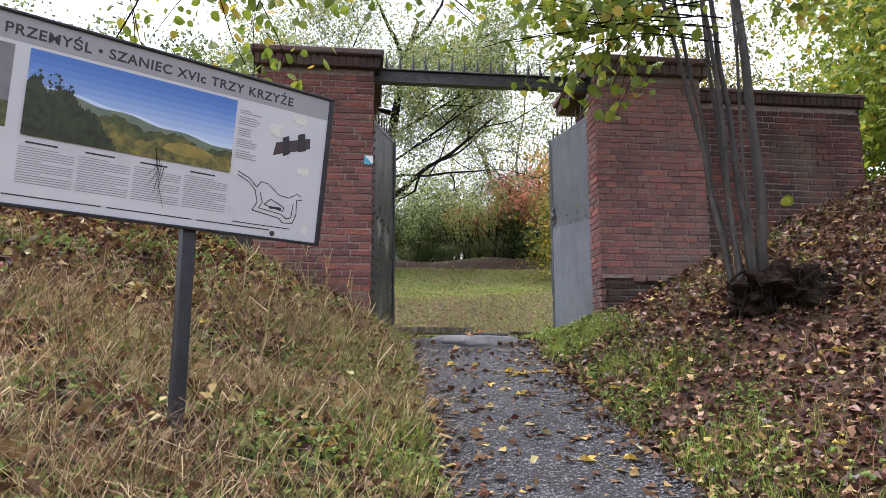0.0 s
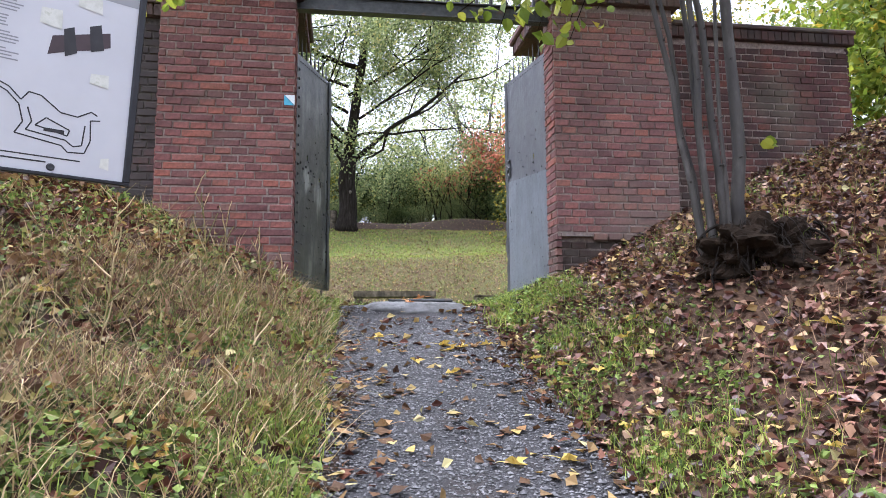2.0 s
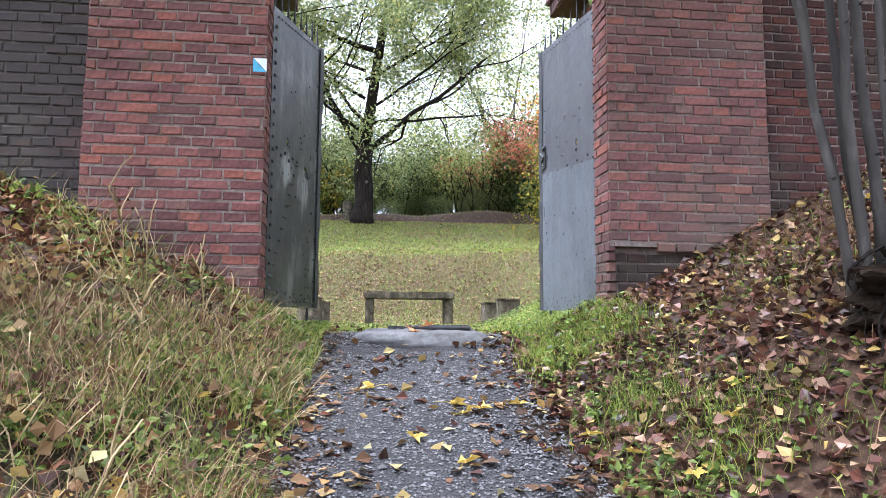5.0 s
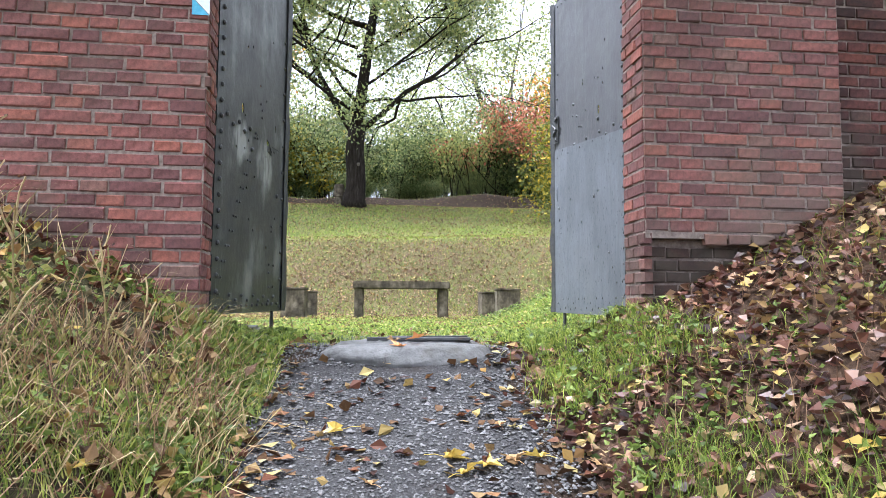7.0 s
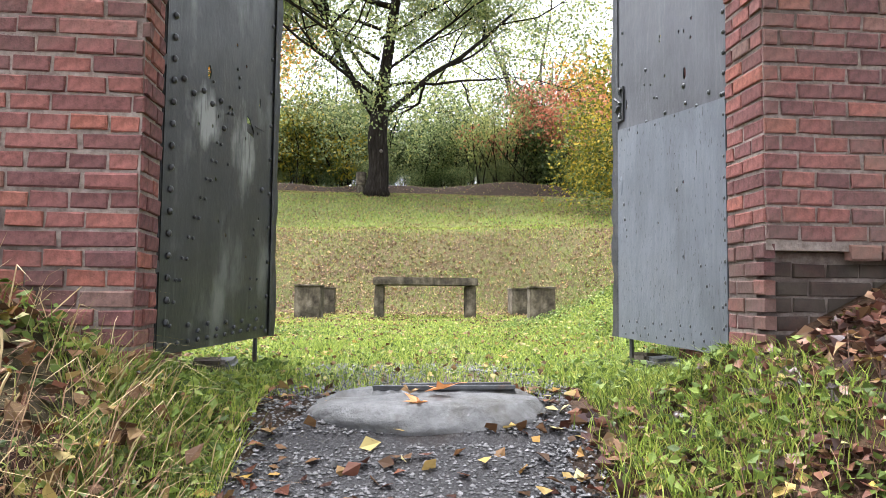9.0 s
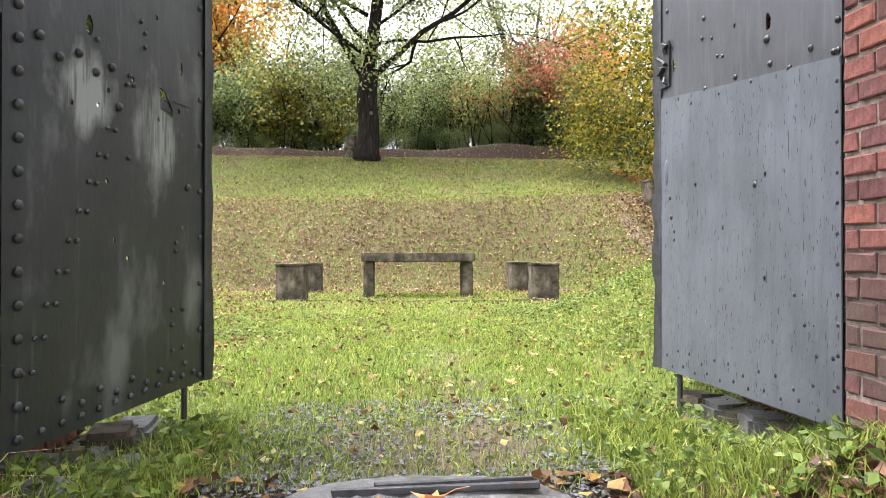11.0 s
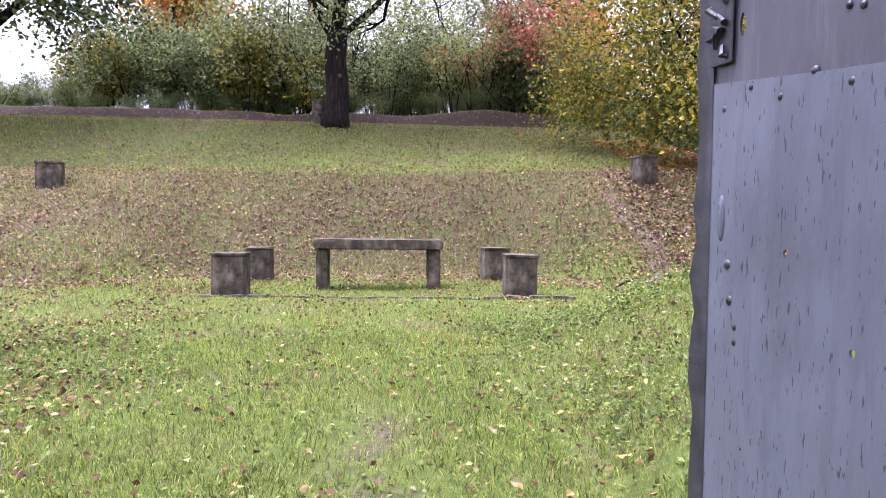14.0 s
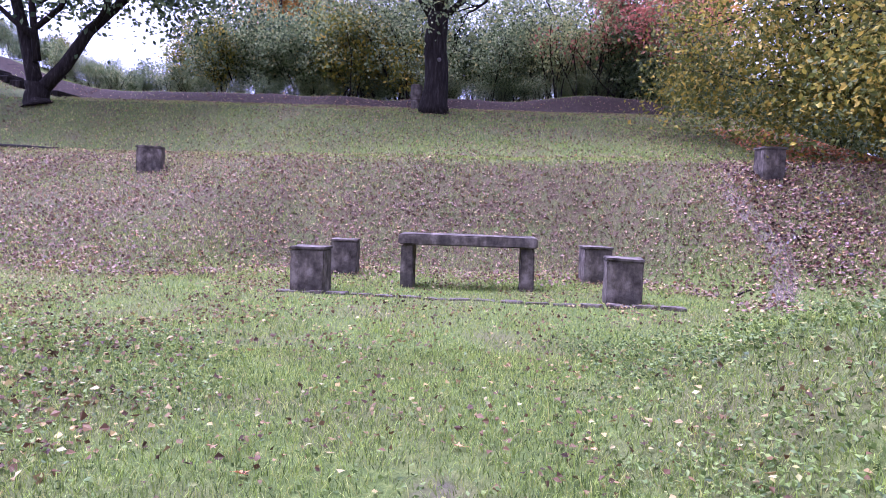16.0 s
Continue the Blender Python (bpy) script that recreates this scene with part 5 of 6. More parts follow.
stuff("slope_grass", blade_mesh("slope_grass", p, 0.085, 0.009, 0.9, M["turf"], far=True), "thin grass on the terraced slope", "grass")
p = places(24000, -4.5, 4.5, 0.6, 7.0, lambda x, y: free_of_walls(x, y) * clumps(x, y, 2.5, 32) * (0.25 + smooth(0.8, 1.5, np.abs(x))))
z = ground_z(p[:, 0], p[:, 1])[:, None] + RS.uniform(0.01, 0.08, (len(p), 1))
stuff("court_weeds", leaf_cloud("court_weeds", np.hstack([p, z]), 0.019, M["clover"], flat=0.5), "broad-leaved green weeds beside the gate leaves", "weeds")
p = places(13000, -6, 5, 0.5, 12.5, lambda x, y: free_of_walls(x, y) * clumps(x, y, 2, 33) * (0.4 + 0.6 * smooth(-1.2, -2.5, x)))
z = ground_z(p[:, 0], p[:, 1])[:, None] + RS.uniform(0.02, 0.06, (len(p), 1))
stuff("leaf_litter", leaf_cloud("leaf_litter", np.hstack([p, z]), 0.033, M["litter_pale"], flat=0.7, long=1.2), "dry leaves sprinkled over the turf", "leaf litter")
p = places(70000, -17, 12, 11.0, 29.5, lambda x, y: (0.45 + 0.55 * clumps(x, y, 0.9, 34)) * np.where(y < 17.0 - 0.28 * np.clip(x, -8, 5), smooth(11, 14.0, y + 2.5 * smooth(3, 5, np.abs(x))), 0.32))
z = ground_z(p[:, 0], p[:, 1])[:, None] + RS.uniform(0.02, 0.07, (len(p), 1))
stuff("leaf_litter", leaf_cloud("leaf_litter", np.hstack([p, z]), 0.046, M["litter_slope"], flat=0.6, long=1.2, far=True), "brown leaves lying over the slope", "leaf litter")


p = places(120000, -15, 12, 9.0, 28.0, lambda x, y: (0.3 + 0.7 * clumps(x, y, 1.6, 36)) * np.where(y < 17.0 - 0.28 * np.clip(x, -8, 5), smooth(11.5, 14.0, y + 2.5 * smooth(3, 5, np.abs(x))), 0.25))
stuff("slope_straw", blade_mesh("slope_straw", p, 0.075, 0.006, 1.1, M["dry_grass"], far=True), "withered straw on the terraced slope", "grass")
p = places(16000, -4.5, 4.6, 0.6, 8.0, lambda x, y: free_of_walls(x, y) * clumps(x, y, 3.3, 37) ** 2)
stuff("long_grass", blade_mesh("long_grass", p, 0.085, 0.0028, 0.9, M["turf"]), "longer tufts of grass in the court", "grass")


p = places(9000, 1.35, 4.8, 1.6, 7.4, lambda x, y: clumps(x, y, 4, 43))
z = ground_z(p[:, 0], p[:, 1])[:, None] + RS.uniform(0.02, 0.14, (len(p), 1))
stuff("bank_weeds", leaf_cloud("bank_weeds", np.hstack([p, z]), 0.020, M["clover"], flat=0.4), "fresh green weeds on the low bank in the court", "weeds")

p = places(5000, 7.5, 17.0, 15.8, 22.0, lambda x, y: 0.4 + 0.6 * clumps(x, y, 1.0, 50))
lying("leaf_litter", p, 0.02, 0.06, 0.07, "leaf_orange", "orange leaves carpeting the ground under the golden tree", far=True)
# wet litter whose dark colour also stands in for the golden tree's shade
p = places(9000, 5.6, 14.0, 10.5, 16.0, lambda x, y: 0.3 + 0.7 * clumps(x, y, 1.3, 51))
lying("leaf_litter", p, 0.02, 0.07, 0.055, "litter_wet", "wet leaves, dark to stand in for shade, on the slope below the golden tree", far=True)
p = places(1500, -5.0, -1.0, 1.2, 7.0, lambda x, y: free_of_walls(x, y) * (0.3 + 0.7 * clumps(x, y, 2.2, 48)) * smooth(-0.9, -2.4, x))
lying("leaf_litter", p, 0.02, 0.06, 0.042, "litter_pale", "brown leaves gathered along the low bank")

py = RS.uniform(9.4, 15.6, 900)
px = np.interp(py, [9.2, 11.1, 12.2, 13.1, 13.9, 15.0, 16.0], [4.2, 5.2, 5.55, 5.35, 5.3, 5.8, 6.1]) + RS.normal(size=900) * 0.3
lying("leaf_litter", np.stack([px, py], 1), 0.02, 0.05, 0.050, "litter_slope", "reddish leaves strewn along the worn footpath", far=True)


# ---- single fallen leaves ----
def maple_leaf(seed, size, mat):
    rnd = random.Random(seed)
    bm = bmesh.new()
    lobes = [1.0, 0.42, 0.92, 0.36, 0.72, 0.30, 0.35, 0.30, 0.72, 0.36, 0.92, 0.42]
    c = bm.verts.new((0, 0, 0.02 * size))
    ring = []
    for k, r in enumerate(lobes):
        a = 2 * math.pi * k / len(lobes)
        r *= size * rnd.uniform(0.88, 1.1)
        ring.append(bm.verts.new((r * math.sin(a), r * math.cos(a), abs(math.sin(a)) * size * rnd.uniform(0.05, 0.5) + rnd.uniform(0, 0.1) * size)))
    for k in range(len(ring)):
        bm.faces.new((c, ring[k], ring[(k + 1) % len(ring)]))
    tube(bm, [Vector((0, 0, 0.02 * size)), Vector((0.1 * size, -0.8 * size, 0.12 * size)), Vector((0.2 * size, -1.3 * size, 0.05 * size))], [0.02 * size, 0.016 * size, 0.016 * size], 4)
    return bm_mesh("fallen_leaf", bm, mat)


LEAF = {"yellow": [maple_leaf(k, 0.085, M["leaf_yellow"]) for k in range(4)], "brown": [maple_leaf(k + 9, 0.075, M["leaf_brown"]) for k in range(4)], "red": [maple_leaf(k + 20, 0.055, M["leaf_orange"]) for k in range(2)]}


def drop_leaf(x, y, colour, size=1.0, lift=0.0):
    ob = new("fallen_leaf", random.choice(LEAF[colour]))
    k = size * random.uniform(0.75, 1.15)
    ob.matrix_basis = pose(x, y, gz(x, y) + 0.022 + lift, random.uniform(-18, 18), random.uniform(-18, 18), random.uniform(0, 360)) @ Matrix.Diagonal((k, k, k, 1))
    where = "on the gravel path" if -0.9 < x < 0.5 and y < 0.2 else ("on the turf" if y > 0.2 else "on the bank")
    tagged(ob, {"yellow": "bright yellow maple leaf lying ", "brown": "curled brown maple leaf lying ", "red": "orange-red leaf lying "}[colour] + where, "leaf", "fallen leaves")


for x, y, c in ((-0.06, -1.83, "yellow"), (-0.02, -1.09, "yellow"), (0.12, -1.16, "yellow"), (-0.28, -1.55, "yellow"), (-0.5, -0.82, "yellow"), (0.23, -1.13, "brown"), (0.33, -1.11, "yellow"), (0.28, -3.26, "yellow"),
                (-0.57, -2.77, "brown"), (0.01, -3.29, "yellow"), (-1.9, -2.12, "yellow"), (-1.62, -1.52, "yellow"), (-1.09, -1.14, "yellow"), (-1.44, -1.39, "yellow"), (1.56, -1.95, "yellow"), (0.7, -3.0, "yellow"),
                (1.22, -1.9, "yellow"), (0.81, -1.95, "brown"), (1.76, -3.19, "yellow"), (-1.12, -2.53, "yellow"), (0.41, 4.12, "red"), (-0.58, 3.66, "red"), (-0.74, 2.49, "red"), (0.98, 1.69, "brown"), (-1.4, 2.6, "brown"), (0.55, 2.3, "red")):
    drop_leaf(x, y, c)
drop_leaf(-0.20, 0.20, "brown", 1.0, 0.075)
drop_leaf(-0.06, 0.20, "red", 1.6, 0.085)
drop_leaf(-0.17, 0.10, "red", 1.4, 0.065)
for k in range(95):
    x, y = random.uniform(-3.6, 3.2), random.uniform(-6.2, -0.5)
    drop_leaf(x, y, random.choice(("yellow", "brown", "brown")), random.uniform(0.6, 1.0), 0.03 if not -0.9 < x < 0.5 else 0)
for k in range(30):
    drop_leaf(random.uniform(-3.5, 3.5), random.uniform(1.8, 8.0), random.choice(("brown", "brown", "red")), random.uniform(0.35, 0.6), 0.02)


# ---- trees ----
def grow(rnd, bm, p, d, length, r, depth, tips, up=0.12, spread=0.7, kids=3, sides=7, shrink=0.68):
    pts, rad, n = [p], [r], 5
    q, v = p.copy(), d.normalized()
    for k in range(n):
        v = (v + Vector((rnd.gauss(0, 0.13), rnd.gauss(0, 0.13), rnd.gauss(0, 0.10) + up))).normalized()
        q = q + v * length / n
        pts.append(q.copy())
        rad.append(max(r * (1 - 0.62 * (k + 1) / n), 0.004))
    tube(bm, pts, rad, sides if depth > 1 else 3)
    tips += [(pts[k], depth) for k in range(2, n + 1)]
    if depth <= 0:
        return
    for k in range(kids):
        at = 1.5 + (n - 1.5) * (k + rnd.random()) / kids
        i = min(int(at), n - 1)
        o = pts[i].lerp(pts[i + 1], at - i)
        away = Vector((rnd.gauss(0, 1), rnd.gauss(0, 1), rnd.gauss(0.15, 0.5))).normalized()
        grow(rnd, bm, o, v * (1 - spread) + away * spread, length * shrink * rnd.uniform(0.75, 1.15), max(rad[i] * 0.62, 0.006), depth - 1, tips, up, spread, kids, sides, shrink)


def crown_from(tips, count, spread, size, mat, seed, droop=0.0, low=1, flat=0.0, clear=0):
    rs = np.random.RandomState(seed)
    t = np.array([tuple(q) for q, dep in tips if dep <= low and (clear == 0 or math.hypot(q.x, q.y) > clear)])
    i = rs.randint(0, len(t), count)
    pos = t[i] + rs.normal(size=(count, 3)) * spread
    pos[:, 2] -= np.abs(rs.normal(size=count)) * droop
    return leaf_cloud("crown", pos, size, mat, rs, flat, far=True)


def tree(name, label, x, y, limbs, bark, leaf_mat, leaves, size, seed, spread=0.35, droop=0.0, depth=3, kids=3, low=1, up=0.10, trunk=None, sink=0.15, shrink=0.68):
    """limbs: (start height, direction, length, radius); trunk: (height, radius at foot, radius at head)."""
    rnd = random.Random(seed)
    t = thing(name, label, "tree", pose(x, y, gz(x, y) - sink))
    bm, tips = bmesh.new(), []
    if trunk:
        h, r0, r1 = trunk
        pts = [Vector((0.04 * math.sin(k * 1.3 + seed), 0, h * k / 8)) for k in range(9)]
        rad = [r0 * (1.35 if k == 0 else 1.08 if k == 1 else 1) + (r1 - r0) * k / 8 for k in range(9)]
        tube(bm, pts, rad, 14, 0.05, rnd)
    for z, d, length, r in limbs:
        grow(rnd, bm, Vector((0, 0, z)), Vector(d), length, r, depth, tips, up, 0.62, kids, 8, shrink)
    part("trunk", bm, bark, t, shade=True)
    if leaves:
        part("crown", crown_from(tips, leaves, spread, size, leaf_mat, seed, droop, low, clear=1.0 if trunk and trunk[1] > 0.4 else 0), None, t)
    return t, tips


# the big tree on the upper slope
big, tips = tree("big_tree", "tall tree with a dark forked trunk and sparse yellow-green leaves", -0.66, 24.1,
                 [(3.0, (0.06, 0, 1), 10.0, 0.27), (2.9, (-0.42, 0.1, 1), 7.5, 0.15), (3.0, (0.62, -0.1, 0.72), 6.8, 0.13), (3.9, (-0.95, -0.2, 0.42), 6.2, 0.075), (4.8, (0.8, -0.6, 0.4), 5.6, 0.07), (4.4, (-0.5, 0.6, 0.5), 5.6, 0.08), (4.3, (0.9, 0.4, 0.35), 6.4, 0.075), (5.4, (-0.9, -0.4, 0.35), 6.2, 0.075), (6.2, (0.8, -0.3, 0.4), 6.0, 0.075), (6.6, (-0.8, 0.4, 0.4), 5.6, 0.07)],
                 M["bark"], M["crown_tree"], 84000, 0.084, 4, 0.27, 0.14, 3, 4, 1, 0.03, (3.3, 0.42, 0.34))
bm = bmesh.new()
bmesh.ops.create_uvsphere(bm, u_segments=10, v_segments=6, radius=0.07)
part("knot", bm, M["bark_pale"], big, "pale round knot in the bark", pose(0.12, -0.385, 1.75))

# forked tree at the end of the court
tree("forked_tree", "dark tree forking low in a wide V, leaves turning", -13.9, 24.0,
     [(0.5, (-0.45, 0, 1), 5.6, 0.26), (0.4, (0.62, 0, 0.95), 6.8, 0.24), (2.6, (0.9, -0.3, 0.6), 5.2, 0.10), (2.2, (-0.9, -0.2, 0.5), 4.2, 0.10), (1.5, (0.1, 0.2, 1), 6.0, 0.13), (3.4, (0.95, 0.2, 0.7), 4.8, 0.09)],
     M["bark"], M["crown_dark"], 34000, 0.13, 14, 0.55, 0.7, 3, 3, 1, 0.08, (0.8, 0.42, 0.34))

# golden tree over the post
tree("golden_tree", "dense tree with drooping green and golden leaves above the terrace", 12.0, 18.4,
     [(1.6, (-0.9, -0.45, 0.55), 4.4, 0.12), (1.7, (0.1, -0.9, 0.6), 4.0, 0.12), (2.0, (0.9, 0.1, 0.7), 4.2, 0.12), (2.0, (-0.7, 0.5, 0.9), 4.6, 0.13), (2.4, (-0.1, 0.0, 1), 5.6, 0.17), (1.5, (-1.0, -0.1, 0.28), 3.8, 0.10), (1.8, (-0.9, -0.2, 0.9), 4.4, 0.11), (1.4, (-0.45, -1.0, 0.25), 3.6, 0.09), (1.7, (0.9, -0.4, 0.4), 4.2, 0.10), (2.2, (-0.8, -0.1, 0.6), 4.8, 0.11), (1.6, (-1.0, -0.5, 0.2), 3.8, 0.08), (1.5, (-0.3, -1.0, 0.12), 4.2, 0.08), (1.6, (0.35, -1.0, 0.15), 4.0, 0.08), (1.7, (-0.7, -0.8, 0.3), 4.4, 0.08)],
     M["bark"], M["crown_gold"], 95000, 0.080, 24, 0.34, 0.55, 3, 3, 2, -0.01, (2.6, 0.24, 0.17))

# pale bare tree behind the hedge
tree("pale_tree", "slender half-bare tree with pale branches behind the shrubs", 7.1, 33.2,
     [(2.0, (-0.12, 0, 1), 9.0, 0.15), (2.2, (0.3, 0, 1), 8.0, 0.12), (1.9, (0.5, 0.1, 0.9), 7.0, 0.09), (2.6, (-0.5, 0, 1), 5.5, 0.08)],
     M["bark_pale"], M["crown_light"], 4200, 0.11, 34, 0.5, 0.1, 3, 3, 1, 0.12, (2.3, 0.22, 0.17))
tree("orange_tree", "tree in orange autumn leaf beyond the shrubs", -10.2, 40.0,
     [(2.5, (-0.4, 0, 1), 5.0, 0.14), (2.6, (0.4, 0.2, 1), 5.0, 0.14), (2.8, (0.05, -0.3, 1), 6.0, 0.16)],
     M["bark"], M["crown_orange"], 9000, 0.20, 44, 0.7, 0.2, 3, 3, 1, 0.08, (2.8, 0.25, 0.18))
tree("orange_tree", "tree in orange and gold leaf beyond the shrubs", 11.4, 37.0,
     [(1.8, (-0.5, 0, 0.9), 3.6, 0.12), (2.0, (0.6, 0.2, 1), 4.6, 0.14), (2.2, (0.1, -0.3, 1), 4.2, 0.14)],
     M["bark"], M["crown_orange"], 9000, 0.19, 45, 0.7, 0.2, 3, 3, 1, 0.08, (2.4, 0.22, 0.16))

for k, (x, y) in enumerate(((-5.5, 37.5), (-1.6, 36.8), (1.6, 37.4), (4.4, 36.6))):
    tree("thin_tree", "thin pale-green tree behind the crest shrubs", x, y,
         [(2.0, (-0.3, 0, 1), 4.0, 0.06), (2.4, (0.35, 0.1, 1), 4.2, 0.06), (2.8, (0.0, -0.2, 1), 5.0, 0.07)],
         M["bark"], M["crown_light"], 2600, 0.10, 100 + k, 0.55, 0.15, 2, 4, 1, 0.08, (3.0, 0.10, 0.07))

# trees beyond the wing wall
for k, (x, y, h) in enumerate(((7.4, 2.6, 3.2), (9.6, 4.4, 3.6), (8.6, 1.2, 3.0), (11.5, 3.0, 3.4), (13.0, 6.0, 3.8))):
    tree("young_tree", "slender young tree with yellow-green leaves beyond the wall", x, y,
         [(h * 0.5, (-0.5, -0.2, 0.8), 2.4, 0.05), (h * 0.6, (0.5, 0.1, 0.8), 2.4, 0.05), (h * 0.7, (0.1, -0.6, 0.7), 2.2, 0.05), (h * 0.95, (0.0, 0.1, 1), 3.2, 0.06), (h * 0.35, (-0.3, -0.6, 0.35), 1.8, 0.03)],
         M["bark"], M["leaf_lime"], 16000, 0.085, 60 + k, 0.42, 0.2, 3, 3, 1, 0.08, (h, 0.10, 0.065))


# shrubs of the hedge along the crest
def shrub(name, label, h, w, stems, leaves, size, mats, seed, gap=0.3):
    rnd, rs = random.Random(seed), np.random.RandomState(seed)
    t = thing(name, label, "shrub", group="shrubs along the crest")
    bm, tips = bmesh.new(), []
    for k in range(stems):
        a = Vector((rnd.uniform(-w / 2, w / 2), rnd.uniform(-0.8, 0.8), -0.2))
        grow(rnd, bm, a, Vector((rnd.gauss(0, 0.22), rnd.gauss(0, 0.15), 1)), h * rnd.uniform(0.55, 0.85), rnd.uniform(0.025, 0.055), 2, tips, 0.05, 0.5, 3, 5, 0.5)
    part("branchwork", bm, M["bark"], t)["kind"] = "stuff"
    mid = [(q, d) for q, d in tips if q.z > h * gap * rnd.uniform(0.7, 1.3)]
    part("crown", crown_from(mid, leaves, 0.28, size, mats, seed, 0.1, 2), None, t)
    return t


protos = [shrub("shrub", "tall dense green shrub on the crest", 4.4, 3.4, 13, 9000, 0.095, M["crown_green"], 71, 0.04),
          shrub("shrub", "tall dark green shrub on the crest", 3.9, 3.2, 13, 8600, 0.09, M["crown_dark"], 72, 0.04),
          shrub("shrub", "thin leggy shrub with bare stems on the crest", 4.6, 3.0, 16, 5600, 0.085, M["crown_light"], 73, 0.22),
          shrub("shrub", "thin green shrub with bare stems on the crest", 4.2, 3.2, 16, 6600, 0.085, M["crown_green"], 74, 0.18),
          shrub("shrub", "yellowing shrub on the crest", 4.0, 3.0, 12, 7600, 0.09, M["crown_gold"], 75, 0.15)]
rows = [(11.5, 27.5, 1, 0.8), (13.6, 26.0, 0, 0.9), (15.6, 27.0, 1, 0.9), (17.8, 25.5, 0, 1.0), (14.6, 30.0, 3, 1.1), (12.4, 31.0, 1, 1.0)]
for k, x in enumerate(np.arange(-24, 14.5, 1.75)):
    kind = (0, 1, 0, 4)[k % 4] if x < -4 else ((3, 2, 1, 3)[k % 4] if x < 6 else (1, 0)[k % 2])
    tall = 1.18 if -11.5 < x < -4 else (0.45 if x < -12.5 else 1.05)
    rows.append((x + random.uniform(-0.4, 0.4), 32.6 + random.uniform(-0.9, 0.9), kind, tall * random.uniform(0.72, 1.2)))
for k, x in enumerate(np.arange(-26, 18, 2.1)):
    rows.append((x + random.uniform(-0.5, 0.5), 35.6 + random.uniform(-1, 1), (2, 3, 2, 0, 3)[k % 5], (0.35 if x < -12 else 1.05) * random.uniform(0.9, 1.15)))
for k, x in enumerate(np.arange(-24, 12, 1.3)):
    rows.append((x + random.uniform(-0.4, 0.4), 31.5 + random.uniform(-0.35, 0.5), (1, 3, 0, 3)[k % 4], random.uniform(0.22, 0.42)))
used = set()
for x, y, kind, tall in rows:
    m = pose(x, y, gz(x, y) - 0.1, 0, 0, random.uniform(0, 360)) @ Matrix.Diagonal((tall, tall, tall, 1))
    if kind in used:
        c = copy_thing(protos[kind], pose(0, 0, 0))
        c.matrix_basis = m
    else:
        protos[kind].matrix_basis = m
        used.add(kind)
for nm, lab, x, y, h, w, mat, n, s in (("red_shrub", "shrub with red and orange autumn leaves", 7.7, 31.2, 6.2, 3.8, "crown_red", 7000, 81),
                                       ("evergreen_shrub", "low dark evergreen shrub on the crest", 9.6, 31.4, 2.6, 4.2, "crown_dark", 8000, 82),
                                       ("yellow_shrub", "shrub with yellow leaves behind the big tree", -3.2, 31.6, 3.6, 3.0, "crown_gold", 3600, 83)):
    s_ob = shrub(nm, lab, h, w, 12, n, 0.12, M[mat], s, 0.45 if mat == "crown_red" else 0.15)
    s_ob.matrix_basis = pose(x, y, gz(x, y) - 0.1)

# ---- multi-stemmed tree on the root mound ----
STEMS = [((1.67, -2.12), (1.20, -2.05), 0.028), ((1.71, -2.05), (1.37, -1.95), 0.025), ((1.69, -2.16), (1.535, -2.15), 0.031), ((1.78, -2.05), (1.60, -2.0), 0.029), ((1.83, -2.1), (1.66, -2.05), 0.035), ((1.95, -2.08), (1.89, -2.05), 0.058), ((1.80, -2.2), (1.72, -2.3), 0.019)]
coppice = thing("coppiced_tree", "cluster of slender grey stems rising from a bared root mound", "tree", pose(1.85, -2.1, 0))
rnd = random.Random(90)
tips = []
for k, ((ax, ay), (bx, by), r) in enumerate(STEMS):
    bm = bmesh.new()
    z0 = gz(ax, ay) - 0.12
    pts, rad = [], []
    for i in range(15):
        f = i / 14
        z = z0 + f * (4.9 - z0)
        g = (z - z0) / (2.8 - z0)
        bow = (0.05, 0.03, 0.03, -0.02, 0.02, 0.05, -0.02)[k] * math.sin(min(g, 1) * math.pi)
        pts.append(Vector((ax + (bx - ax) * g + bow + rnd.gauss(0, 0.010) - 1.85, ay + (by - ay) * g + rnd.gauss(0, 0.010) + 2.1, z)))
        rad.append(r * (1.1 if i == 0 else 0.85 - 0.45 * f))
    tube(bm, pts, rad, 10, 0.05, rnd)
    for i in (6, 8, 9, 11, 12):
        grow(rnd, bm, pts[i], Vector((rnd.gauss(-0.6, 0.6), rnd.gauss(-0.3, 0.6), rnd.uniform(-0.1, 0.6))), rnd.uniform(0.5, 0.9) if i > 7 else 0.25, 0.008, 1 if i > 7 else 0, tips if i > 8 else [], 0.0, 0.6, 2, 5)
    for i in range(2, 9):
        if k != 1 and rnd.random() < 0.7:
            q = pts[i] + Vector((rnd.uniform(-1, 1) * rad[i], -0.9 * rad[i], rnd.uniform(-0.05, 0.05)))
            tube(bm, [q, q + Vector((rnd.uniform(-0.02, 0.02), -0.015, 0.012))], [0.008, 0.004], 6)
    part("stem", bm, M["bark_young"], coppice, shade=True)
# leafy twigs that hang over the gateway
bm = bmesh.new()
hang = []
for k in range(9):
    a = Vector((rnd.uniform(-0.45, -0.1), rnd.uniform(-0.2, 0.1), 2.35 + 0.06 * k))
    grow(rnd, bm, a, Vector((-1.0, rnd.uniform(-0.25, 0.1), rnd.uniform(-0.1, 0.15))), rnd.uniform(0.9, 1.6), 0.010, 1, hang, -0.06, 0.5, 4, 5)
part("twig_spray", bm, M["bark"], coppice)
rs = np.random.RandomState(91)


